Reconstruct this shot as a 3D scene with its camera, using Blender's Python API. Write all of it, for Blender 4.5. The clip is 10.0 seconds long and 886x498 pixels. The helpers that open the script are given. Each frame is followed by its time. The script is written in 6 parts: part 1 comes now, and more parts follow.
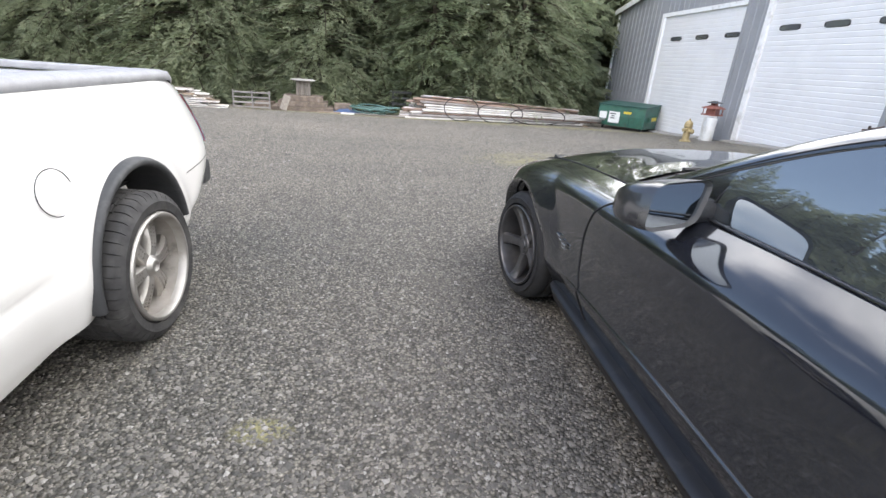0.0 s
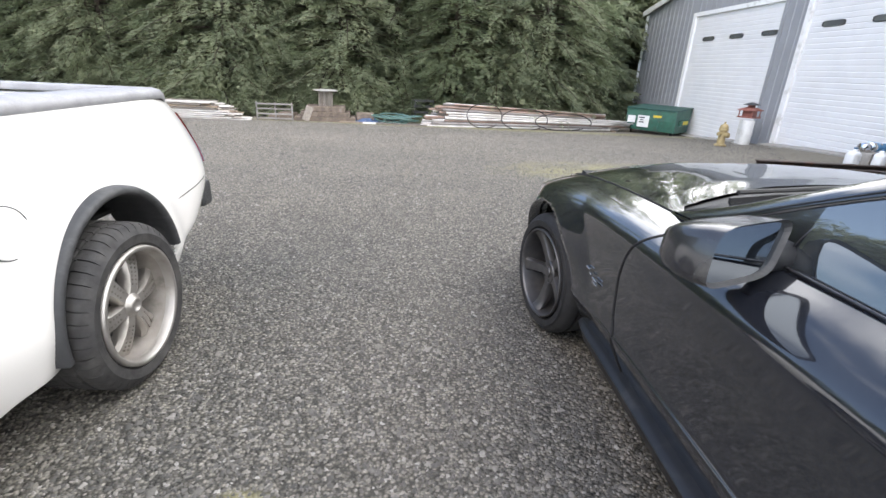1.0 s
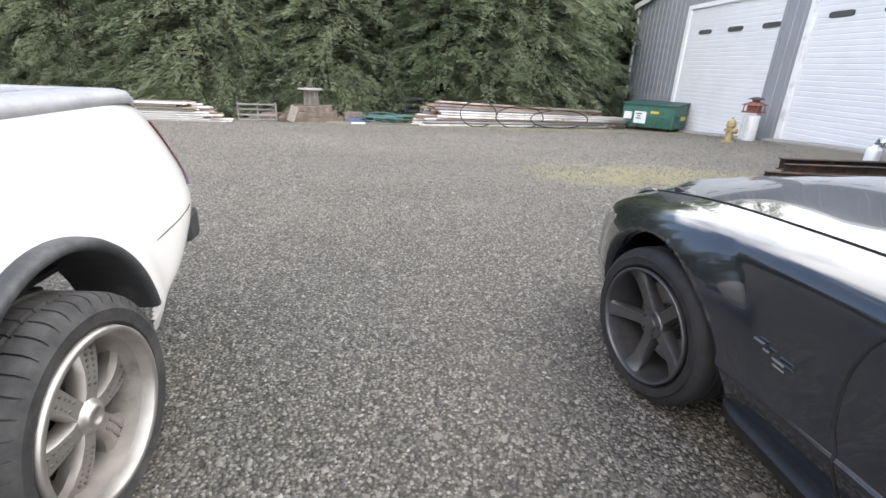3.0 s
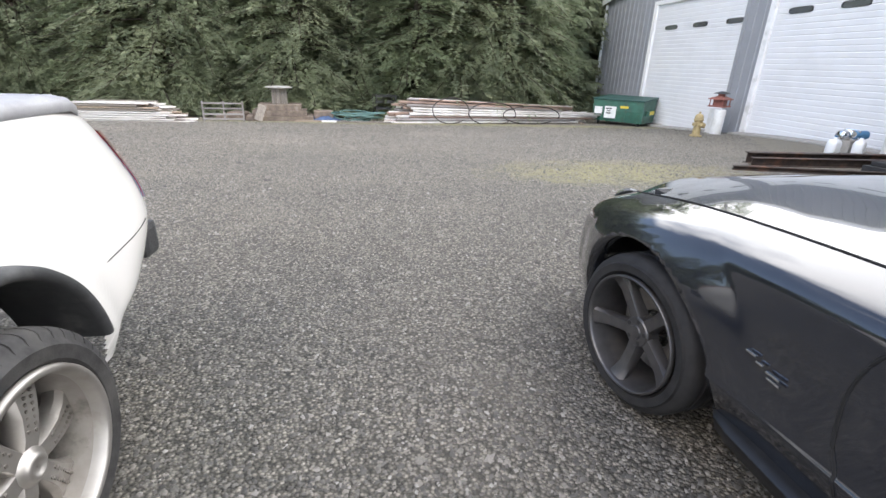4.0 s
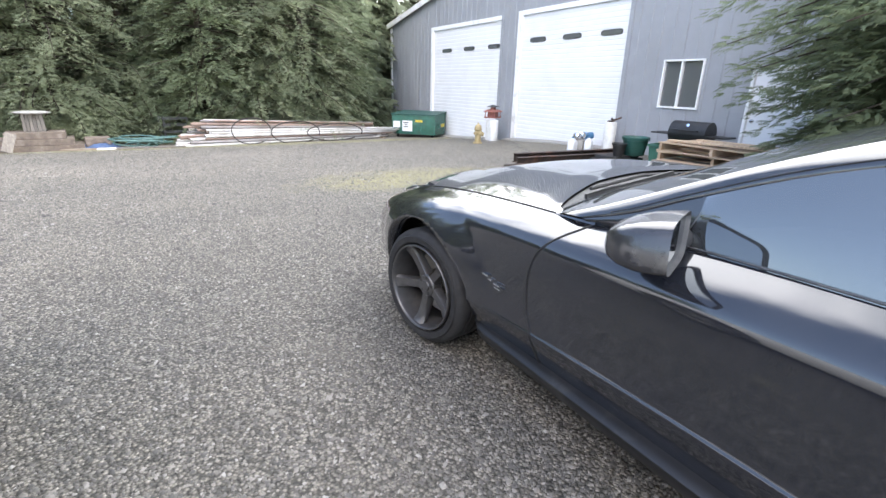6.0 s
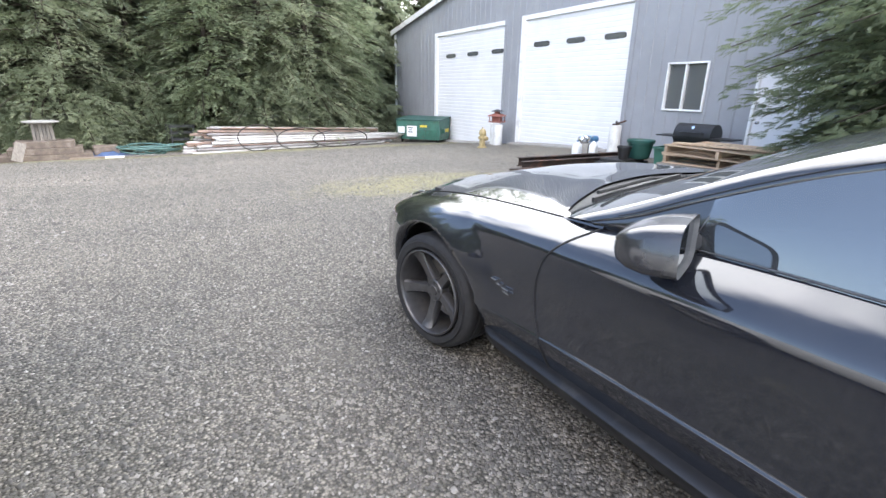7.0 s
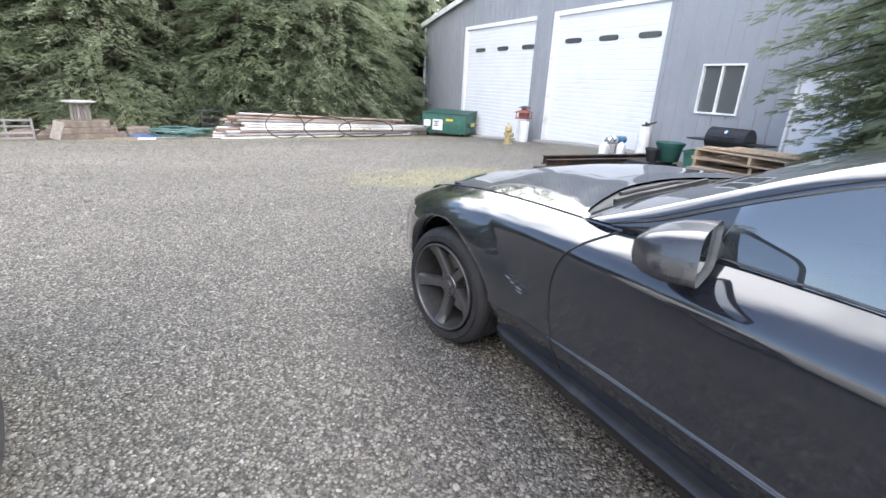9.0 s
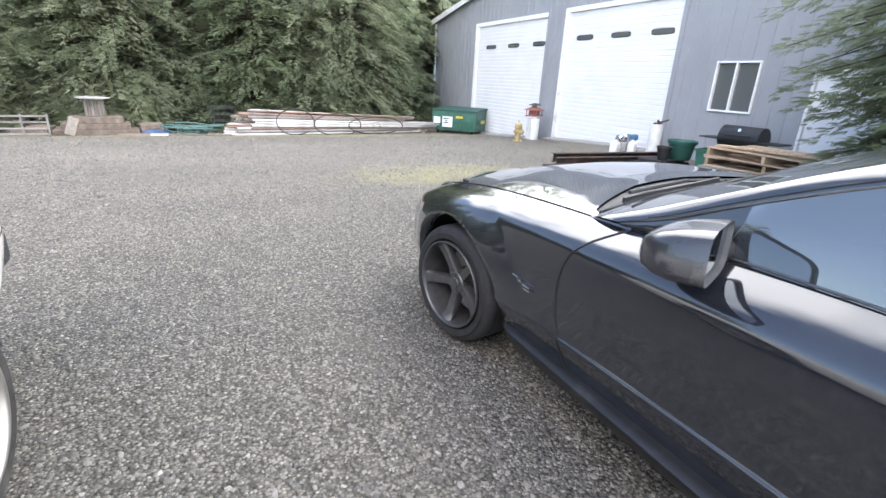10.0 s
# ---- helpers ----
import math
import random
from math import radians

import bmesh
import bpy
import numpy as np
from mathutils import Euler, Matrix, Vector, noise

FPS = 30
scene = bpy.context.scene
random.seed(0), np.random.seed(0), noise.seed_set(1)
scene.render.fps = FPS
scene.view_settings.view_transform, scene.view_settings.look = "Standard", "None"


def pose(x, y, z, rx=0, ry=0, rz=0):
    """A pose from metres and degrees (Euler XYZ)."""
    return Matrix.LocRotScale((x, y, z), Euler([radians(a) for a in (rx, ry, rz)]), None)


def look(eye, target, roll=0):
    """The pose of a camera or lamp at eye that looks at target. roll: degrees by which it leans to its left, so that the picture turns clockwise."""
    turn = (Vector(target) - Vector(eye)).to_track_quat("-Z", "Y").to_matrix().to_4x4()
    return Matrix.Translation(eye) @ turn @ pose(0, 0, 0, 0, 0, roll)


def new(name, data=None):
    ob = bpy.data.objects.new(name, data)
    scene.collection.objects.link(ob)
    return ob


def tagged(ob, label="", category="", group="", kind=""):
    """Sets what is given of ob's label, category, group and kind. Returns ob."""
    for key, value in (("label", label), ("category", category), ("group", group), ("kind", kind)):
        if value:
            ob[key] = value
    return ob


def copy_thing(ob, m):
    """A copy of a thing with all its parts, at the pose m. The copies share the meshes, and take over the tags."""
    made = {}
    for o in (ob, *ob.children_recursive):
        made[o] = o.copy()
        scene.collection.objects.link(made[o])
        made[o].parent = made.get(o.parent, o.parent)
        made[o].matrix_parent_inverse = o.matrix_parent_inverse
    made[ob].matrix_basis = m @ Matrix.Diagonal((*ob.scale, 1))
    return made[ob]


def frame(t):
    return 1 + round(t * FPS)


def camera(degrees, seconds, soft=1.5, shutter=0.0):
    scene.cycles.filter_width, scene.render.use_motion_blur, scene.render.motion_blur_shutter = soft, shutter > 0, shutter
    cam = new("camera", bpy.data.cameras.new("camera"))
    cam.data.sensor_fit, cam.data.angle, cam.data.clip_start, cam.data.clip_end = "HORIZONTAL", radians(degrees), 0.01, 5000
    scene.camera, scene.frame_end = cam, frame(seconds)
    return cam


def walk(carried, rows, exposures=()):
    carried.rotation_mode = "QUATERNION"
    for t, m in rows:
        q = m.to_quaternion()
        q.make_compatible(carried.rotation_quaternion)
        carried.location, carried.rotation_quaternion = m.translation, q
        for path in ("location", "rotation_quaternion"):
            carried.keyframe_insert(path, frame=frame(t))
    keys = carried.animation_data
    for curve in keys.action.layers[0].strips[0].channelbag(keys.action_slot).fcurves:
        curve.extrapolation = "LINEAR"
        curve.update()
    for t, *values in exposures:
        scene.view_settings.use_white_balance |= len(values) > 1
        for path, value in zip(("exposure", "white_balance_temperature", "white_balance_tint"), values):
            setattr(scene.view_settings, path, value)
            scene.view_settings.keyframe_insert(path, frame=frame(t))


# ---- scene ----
LENS = 86.36
cam = camera(LENS, 10.0, soft=1.5)
# seconds, eye x y z, yaw, pitch, roll (the eye is carried by hand between the two parked vehicles)
ROWS = [
    (0, 0.003, 0.002, 1.251, -6.77, -21.47, 4.37),
    (0.5, 0.104, 0.203, 1.264, -5.20, -21.47, 3.63),
    (1, 0.082, 0.286, 1.268, -3.45, -20.95, 2.88),
    (1.5, -0.027, 0.412, 1.244, -2.21, -20.46, 3.01),
    (2, -0.162, 0.527, 1.225, -5.41, -20.75, 3.18),
    (2.5, -0.237, 0.688, 1.222, -6.73, -21.12, 3.09),
    (2.7, -0.234, 0.796, 1.227, -6.15, -21.10, 2.95),
    (3.8, -0.206, 1.073, 1.235, -5.76, -21.37, 1.37),
    (4, -0.224, 1.036, 1.251, -8.79, -21.50, 2.05),
    (4.5, -0.257, 0.902, 1.276, -18.32, -21.44, 2.59),
    (5, -0.294, 0.700, 1.307, -27.78, -20.32, 2.57),
    (5.5, -0.321, 0.505, 1.297, -31.30, -19.55, 1.86),
    (7, -0.357, 0.500, 1.302, -30.52, -18.44, 0.92),
    (7.5, -0.357, 0.503, 1.305, -29.69, -18.67, 1.33),
    (8, -0.348, 0.500, 1.304, -28.83, -18.80, 1.88),
    (8.5, -0.339, 0.498, 1.303, -28.45, -18.88, 2.42),
    (9, -0.329, 0.504, 1.298, -27.93, -19.18, 2.93),
    (9.5, -0.322, 0.504, 1.302, -27.26, -19.45, 3.11),
    (10, -0.320, 0.504, 1.297, -26.79, -19.55, 3.03),
]
walk(cam, [(t, pose(x, y, z, 90 + pitch, 0, yaw) @ pose(0, 0, 0, 0, 0, roll)) for t, x, y, z, yaw, pitch, roll in ROWS],
     exposures=((0.0, 1.43, 6980, 12), (2.5, 1.47, 6980, 12), (4.0, 1.41, 6980, 12), (5.0, 1.63, 6880, 12), (5.7, 1.82, 6800, 12), (7.0, 1.84, 6800, 12), (10.0, 1.84, 6800, 12)))

# ---------------------------------------------------------------- light
world = bpy.data.worlds.new("sky")
scene.world = world
world.use_nodes = True
wn, wl = world.node_tree.nodes, world.node_tree.links
wn.clear()
w_out = wn.new("ShaderNodeOutputWorld")
w_bg = wn.new("ShaderNodeBackground")
w_sky = wn.new("ShaderNodeTexSky")
w_sky.sky_type = "NISHITA"
w_sky.sun_disc = False
w_sky.sun_elevation, w_sky.sun_rotation = radians(45), radians(231)
w_sky.air_density, w_sky.dust_density, w_sky.ozone_density = 1.0, 0.5, 2.0
w_geo = wn.new("ShaderNodeTexCoord")
w_map = wn.new("ShaderNodeMapping")
w_map.inputs["Scale"].default_value = (1.0, 1.0, 2.6)
w_noise = wn.new("ShaderNodeTexNoise")
w_noise.inputs["Scale"].default_value = 2.1
w_noise.inputs["Detail"].default_value = 6.0
w_noise.inputs["Roughness"].default_value = 0.55
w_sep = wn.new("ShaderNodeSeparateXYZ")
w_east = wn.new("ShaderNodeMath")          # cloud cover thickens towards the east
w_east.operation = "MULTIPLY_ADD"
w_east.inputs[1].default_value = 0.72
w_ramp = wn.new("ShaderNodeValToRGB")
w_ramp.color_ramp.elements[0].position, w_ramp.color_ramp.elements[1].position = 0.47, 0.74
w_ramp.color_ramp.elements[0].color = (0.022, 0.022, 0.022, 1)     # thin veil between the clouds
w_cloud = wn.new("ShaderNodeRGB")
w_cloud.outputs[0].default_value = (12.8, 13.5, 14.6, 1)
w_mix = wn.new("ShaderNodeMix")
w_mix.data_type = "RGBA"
wl.new(w_geo.outputs["Generated"], w_map.inputs["Vector"])
wl.new(w_map.outputs[0], w_noise.inputs["Vector"])
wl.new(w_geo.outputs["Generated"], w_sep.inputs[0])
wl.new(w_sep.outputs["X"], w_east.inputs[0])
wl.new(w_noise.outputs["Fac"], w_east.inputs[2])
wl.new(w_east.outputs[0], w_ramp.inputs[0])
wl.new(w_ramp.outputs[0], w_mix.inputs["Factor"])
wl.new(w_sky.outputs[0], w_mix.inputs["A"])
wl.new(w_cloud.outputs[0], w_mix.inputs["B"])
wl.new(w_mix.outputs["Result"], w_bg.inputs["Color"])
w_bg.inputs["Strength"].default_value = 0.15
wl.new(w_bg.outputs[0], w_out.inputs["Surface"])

sun = new("sun", bpy.data.lights.new("sun", "SUN"))
sun.data.energy, sun.data.angle, sun.data.color = 0.7, radians(40), (1.0, 0.92, 0.82)
sun.matrix_world = look((-20, -16, 26), (0, 0, 0))

# ---------------------------------------------------------------- materials


def nodes_of(name):
    m = bpy.data.materials.new(name)
    m.use_nodes = True
    nt = m.node_tree
    return m, nt.nodes, nt.links, nt.nodes["Principled BSDF"]


def link_noise(n, l, scale, detail=6.0, rough=0.6, space="Object", stretch=None):
    tc = n.new("ShaderNodeTexCoord")
    out = tc.outputs[space]
    if stretch:
        mp = n.new("ShaderNodeMapping")
        mp.inputs["Scale"].default_value = stretch
        l.new(out, mp.inputs["Vector"])
        out = mp.outputs[0]
    t = n.new("ShaderNodeTexNoise")
    t.inputs["Scale"].default_value = scale
    t.inputs["Detail"].default_value = detail
    t.inputs["Roughness"].default_value = rough
    l.new(out, t.inputs["Vector"])
    return t


def ramp(n, l, src, stops):
    r = n.new("ShaderNodeValToRGB")
    e = r.color_ramp.elements
    while len(e) < len(stops):
        e.new(0.5)
    for k, (p, c) in zip(e, stops):
        k.position, k.color = p, (*c, 1)
    l.new(src, r.inputs[0])
    return r


def mixed(n, l, a, b, fac, mode="MIX"):
    m = n.new("ShaderNodeMix")
    m.data_type, m.blend_type = "RGBA", mode
    for sock, v in (("Factor", fac), ("A", a), ("B", b)):
        if isinstance(v, bpy.types.NodeSocket):
            l.new(v, m.inputs[sock])
        elif isinstance(v, (int, float)):
            m.inputs[sock].default_value = v
        else:
            m.inputs[sock].default_value = (*v, 1)
    return m.outputs["Result"]


def material(name, color, rough=0.6, metal=0.0, vary=0.2, scale=8.0, bump=0.0, bump_scale=60.0, spec=0.5, coat=0.0,
             wear=None, wear_scale=3.0, wear_at=(0.55, 0.7), island=0.0, each=0.0, stretch=None, rough_vary=0.15):
    """Base colour with grain at one scale and stains or wear at another."""
    m, n, l, p = nodes_of(name)
    fine = link_noise(n, l, scale, stretch=stretch)
    lo, hi = [tuple(max(0.0, c * k) for c in color) for k in (1 - vary, 1 + vary)]
    col = ramp(n, l, fine.outputs["Fac"], [(0.3, lo), (0.7, hi)]).outputs[0]
    if island:
        geo = n.new("ShaderNodeNewGeometry")
        r = ramp(n, l, geo.outputs["Random Per Island"], [(0, (1 - island,) * 3), (1, (1 + island,) * 3)])
        col = mixed(n, l, col, r.outputs[0], 1.0, "MULTIPLY")
    if each:
        info = n.new("ShaderNodeObjectInfo")
        r = ramp(n, l, info.outputs["Random"], [(0, (1 - each,) * 3), (1, (1 + each,) * 3)])
        col = mixed(n, l, col, r.outputs[0], 1.0, "MULTIPLY")
    if wear:
        big = link_noise(n, l, wear_scale, 8.0, 0.65)
        k = ramp(n, l, big.outputs["Fac"], [(wear_at[0], (0, 0, 0)), (wear_at[1], (1, 1, 1))])
        col = mixed(n, l, col, wear, k.outputs[0])
    l.new(col, p.inputs["Base Color"])
    rr = n.new("ShaderNodeMapRange")
    rr.inputs["To Min"].default_value, rr.inputs["To Max"].default_value = max(0.0, rough - rough_vary), min(1.0, rough + rough_vary)
    l.new(link_noise(n, l, scale * 0.4, 4.0).outputs["Fac"], rr.inputs["Value"])
    l.new(rr.outputs[0], p.inputs["Roughness"])
    p.inputs["Metallic"].default_value, p.inputs["Specular IOR Level"].default_value = metal, spec
    p.inputs["Coat Weight"].default_value, p.inputs["Coat Roughness"].default_value = coat, 0.03
    if bump:
        b = n.new("ShaderNodeBump")
        b.inputs["Strength"].default_value, b.inputs["Distance"].default_value = bump, 0.01
        l.new(link_noise(n, l, bump_scale, 5.0, stretch=stretch).outputs["Fac"], b.inputs["Height"])
        l.new(b.outputs[0], p.inputs["Normal"])
    return m


def ground_material():
    """Compacted grey gravel: stones of several tones, fines between them, damp drifts and yellow moss."""
    m, n, l, p = nodes_of("gravel_ground")
    tc = n.new("ShaderNodeTexCoord")
    vor = n.new("ShaderNodeTexVoronoi")
    vor.inputs["Scale"].default_value = 72.0
    l.new(tc.outputs["Object"], vor.inputs["Vector"])
    stones = ramp(n, l, vor.outputs["Color"], [(0.0, (0.06, 0.057, 0.051)), (0.35, (0.135, 0.130, 0.117)), (0.7, (0.235, 0.225, 0.203)), (1.0, (0.42, 0.405, 0.37))])
    # shade in the gaps between the stones, put into the colour
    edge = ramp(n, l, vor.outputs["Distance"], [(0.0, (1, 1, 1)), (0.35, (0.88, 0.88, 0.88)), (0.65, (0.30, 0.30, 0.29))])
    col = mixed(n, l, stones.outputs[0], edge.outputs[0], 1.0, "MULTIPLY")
    fines = link_noise(n, l, 150.0, 4.0)
    fcol = ramp(n, l, fines.outputs["Fac"], [(0.3, (0.10, 0.095, 0.084)), (0.7, (0.21, 0.20, 0.177))])
    drift = ramp(n, l, link_noise(n, l, 0.55, 8.0, 0.7).outputs["Fac"], [(0.52, (0, 0, 0)), (0.78, (0.75, 0.75, 0.75))])
    col = mixed(n, l, col, fcol.outputs[0], drift.outputs[0])
    tone = ramp(n, l, link_noise(n, l, 0.3, 6.0, 0.6, stretch=(1.0, 2.5, 1.0)).outputs["Fac"], [(0.3, (0.80, 0.80, 0.79)), (0.7, (1.12, 1.10, 1.06))])
    col = mixed(n, l, col, tone.outputs[0], 1.0, "MULTIPLY")
    # shade between the parked vehicles put into the colour; the open yard runs paler
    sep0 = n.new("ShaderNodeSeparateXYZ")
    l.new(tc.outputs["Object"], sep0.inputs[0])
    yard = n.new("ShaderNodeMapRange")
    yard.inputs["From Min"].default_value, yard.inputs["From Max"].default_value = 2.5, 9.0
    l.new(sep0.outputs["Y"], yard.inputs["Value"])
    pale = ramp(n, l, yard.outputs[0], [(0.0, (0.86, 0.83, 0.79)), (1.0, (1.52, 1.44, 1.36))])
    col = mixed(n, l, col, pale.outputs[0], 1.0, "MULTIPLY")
    # moss: an island on the open yard and a seam at the foot of the stacked pipes
    sep = n.new("ShaderNodeSeparateXYZ")
    l.new(tc.outputs["Object"], sep.inputs[0])

    def axis(out, centre, half):
        a = n.new("ShaderNodeMath")
        a.operation = "SUBTRACT"
        l.new(sep.outputs[out], a.inputs[0])
        a.inputs[1].default_value = centre
        b = n.new("ShaderNodeMath")
        b.operation = "DIVIDE"
        l.new(a.outputs[0], b.inputs[0])
        b.inputs[1].default_value = half
        c = n.new("ShaderNodeMath")
        c.operation = "POWER"
        l.new(b.outputs[0], c.inputs[0])
        c.inputs[1].default_value = 2.0
        return c.outputs[0]

    def added(a, b):
        s = n.new("ShaderNodeMath")
        s.operation = "ADD"
        l.new(a, s.inputs[0])
        l.new(b, s.inputs[1])
        return s.outputs[0]

    def least(a, b):
        s = n.new("ShaderNodeMath")
        s.operation = "MINIMUM"
        l.new(a, s.inputs[0])
        l.new(b, s.inputs[1])
        return s.outputs[0]
    bare = added(axis("X", 7.8, 3.4), axis("Y", 11.5, 5.0))
    earth = n.new("ShaderNodeMath")
    earth.operation = "MULTIPLY_ADD"
    l.new(link_noise(n, l, 0.9, 8.0, 0.7).outputs["Fac"], earth.inputs[0])
    earth.inputs[1].default_value = 1.6
    l.new(bare, earth.inputs[2])
    worn = n.new("ShaderNodeMapRange")
    worn.inputs["From Min"].default_value, worn.inputs["From Max"].default_value = 1.0, 2.1
    worn.inputs["To Min"].default_value, worn.inputs["To Max"].default_value = 0.75, 0.0
    l.new(earth.outputs[0], worn.inputs["Value"])
    soil = ramp(n, l, link_noise(n, l, 14.0, 6.0).outputs["Fac"], [(0.3, (0.135, 0.122, 0.090)), (0.7, (0.215, 0.195, 0.148))])
    col = mixed(n, l, col, soil.outputs[0], worn.outputs[0])
    island = added(axis("X", 3.0, 1.75), axis("Y", 6.75, 0.75))
    island = least(island, added(axis("X", 2.4, 9.0), axis("Y", 14.5, 0.7)))
    island = least(island, added(axis("X", -0.44, 0.11), axis("Y", 1.36, 0.07)))
    ragged = n.new("ShaderNodeMath")
    ragged.operation = "MULTIPLY_ADD"
    l.new(link_noise(n, l, 2.6, 10.0, 0.75).outputs["Fac"], ragged.inputs[0])
    ragged.inputs[1].default_value = 4.2
    l.new(island, ragged.inputs[2])
    k = ramp(n, l, ragged.outputs[0], [(0.0, (0.8, 0.8, 0.8)), (1.0, (0, 0, 0))])
    mr = n.new("ShaderNodeMapRange")
    mr.inputs["From Min"].default_value, mr.inputs["From Max"].default_value = 2.1, 3.4
    l.new(ragged.outputs[0], mr.inputs["Value"])
    l.new(mr.outputs[0], k.inputs[0])
    moss = ramp(n, l, link_noise(n, l, 30.0, 5.0).outputs["Fac"], [(0.3, (0.16, 0.15, 0.065)), (0.7, (0.30, 0.275, 0.135))])
    col = mixed(n, l, col, moss.outputs[0], k.outputs[0])
    l.new(col, p.inputs["Base Color"])
    p.inputs["Roughness"].default_value = 0.75
    b = n.new("ShaderNodeBump")
    b.inputs["Strength"].default_value, b.inputs["Distance"].default_value = 0.9, 0.012
    inv = n.new("ShaderNodeMath")
    inv.operation = "SUBTRACT"
    inv.inputs[0].default_value = 1.0
    l.new(vor.outputs["Distance"], inv.inputs[1])
    l.new(inv.outputs[0], b.inputs["Height"])
    l.new(b.outputs[0], p.inputs["Normal"])
    return m


def stone_material():
    m, n, l, p = nodes_of("gravel_stone")
    geo = n.new("ShaderNodeNewGeometry")
    tone = ramp(n, l, geo.outputs["Random Per Island"], [(0.0, (0.052, 0.049, 0.044)), (0.3, (0.076, 0.072, 0.064)), (0.6, (0.118, 0.110, 0.097)),
                                                         (0.80, (0.18, 0.164, 0.143)), (0.95, (0.22, 0.207, 0.186)), (1.0, (0.29, 0.278, 0.255))])
    grit = ramp(n, l, link_noise(n, l, 120.0, 4.0).outputs["Fac"], [(0.3, (0.75, 0.75, 0.75)), (0.7, (1.2, 1.2, 1.2))])
    l.new(mixed(n, l, tone.outputs[0], grit.outputs[0], 1.0, "MULTIPLY"), p.inputs["Base Color"])
    p.inputs["Roughness"].default_value = 0.62
    return m


def paint_material(name, color, dust, coat=1.0):
    """Car paint under clear coat, with road dust that dulls it in drifts."""
    m, n, l, p = nodes_of(name)
    k = ramp(n, l, link_noise(n, l, 5.0, 10.0, 0.7).outputs["Fac"], [(0.45, (0.01, 0.01, 0.01)), (0.8, (0.16, 0.16, 0.16))])
    specks = ramp(n, l, link_noise(n, l, 240.0, 2.0).outputs["Fac"], [(0.70, (0, 0, 0)), (0.78, (0.35, 0.35, 0.35))])
    both = mixed(n, l, k.outputs[0], specks.outputs[0], 1.0, "ADD")
    l.new(mixed(n, l, color, dust, both), p.inputs["Base Color"])
    mr = n.new("ShaderNodeMapRange")
    mr.inputs["To Min"].default_value, mr.inputs["To Max"].default_value = 0.10, 0.5
    l.new(k.outputs[0], mr.inputs["Value"])
    l.new(mr.outputs[0], p.inputs["Roughness"])
    p.inputs["Coat Weight"].default_value, p.inputs["Coat Roughness"].default_value = coat, 0.025
    return m


def glass_material(name, tint, see=0.35, ior=1.5, coat=1.0):
    m, n, l, p = nodes_of(name)
    p.inputs["Base Color"].default_value = (*tint, 1)
    p.inputs["Roughness"].default_value = 0.02
    p.inputs["Transmission Weight"].default_value = see
    p.inputs["IOR"].default_value = ior
    p.inputs["Coat Weight"].default_value = coat
    p.inputs["Coat Roughness"].default_value = 0.01
    return m


def mirror_material():
    m, n, l, p = nodes_of("mirror_glass")
    p.inputs["Base Color"].default_value = (0.38, 0.42, 0.46, 1)
    p.inputs["Metallic"].default_value, p.inputs["Roughness"].default_value = 1.0, 0.02
    return m


def foliage_material(name, dark, light):
    m, n, l, p = nodes_of(name)
    geo = n.new("ShaderNodeNewGeometry")
    a = ramp(n, l, geo.outputs["Random Per Island"], [(0, tuple(0.6 * a + 0.4 * b for a, b in zip(dark, light))), (0.8, light), (1.0, tuple(c * 1.15 for c in light))])
    b = ramp(n, l, link_noise(n, l, 1.3, 5.0).outputs["Fac"], [(0.3, (0.65, 0.68, 0.62)), (0.7, (1.25, 1.2, 1.1))])
    l.new(mixed(n, l, a.outputs[0], b.outputs[0], 1.0, "MULTIPLY"), p.inputs["Base Color"])
    p.inputs["Roughness"].default_value = 0.6
    p.inputs["Specular IOR Level"].default_value = 0.35
    tr = n.new("ShaderNodeBsdfTranslucent")
    l.new(p.inputs["Base Color"].links[0].from_socket, tr.inputs["Color"])
    mx = n.new("ShaderNodeMixShader")
    mx.inputs[0].default_value = 0.6
    l.new(p.outputs[0], mx.inputs[1])
    l.new(tr.outputs[0], mx.inputs[2])
    l.new(mx.outputs[0], n["Material Output"].inputs["Surface"])
    return m


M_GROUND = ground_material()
M_STONE = stone_material()
M_BLACK = paint_material("black_car_paint", (0.0105, 0.012, 0.0165), (0.06, 0.058, 0.056))
M_WHITE = paint_material("white_truck_paint", (0.69, 0.675, 0.65), (0.58, 0.55, 0.50), 0.6)
M_GLASS = glass_material("tinted_glass", (0.03, 0.035, 0.04), 0.10, 1.95)
M_SCREEN = glass_material("windscreen_glass", (0.22, 0.24, 0.25), 0.75, 1.45, 0.0)
M_PANE = glass_material("window_glass", (0.13, 0.14, 0.15), 0.25, 1.9)
M_MIRROR = mirror_material()
M_TYRE = material("tyre_rubber", (0.035, 0.034, 0.034), 0.75, vary=0.35, scale=20, bump=0.15, bump_scale=120, wear=(0.10, 0.095, 0.088), wear_scale=7, wear_at=(0.45, 0.9), spec=0.3)
M_TYRE_DARK = material("dark_tyre_rubber", (0.018, 0.018, 0.019), 0.7, vary=0.3, scale=20, bump=0.15, bump_scale=120, wear=(0.035, 0.034, 0.033), wear_scale=7, wear_at=(0.45, 0.9), spec=0.3)
M_SEAM = material("dark_joint_and_bore", (0.006, 0.006, 0.006), 0.8, vary=0.1)
M_PLASTIC = material("black_plastic", (0.035, 0.036, 0.038), 0.55, vary=0.2, scale=30, bump=0.2, bump_scale=300, wear=(0.09, 0.09, 0.09), wear_scale=6)
M_SATIN = material("dusty_satin_black", (0.022, 0.022, 0.025), 0.26, vary=0.2, scale=9, wear=(0.06, 0.059, 0.056), wear_scale=7, coat=0.5, rough_vary=0.08)
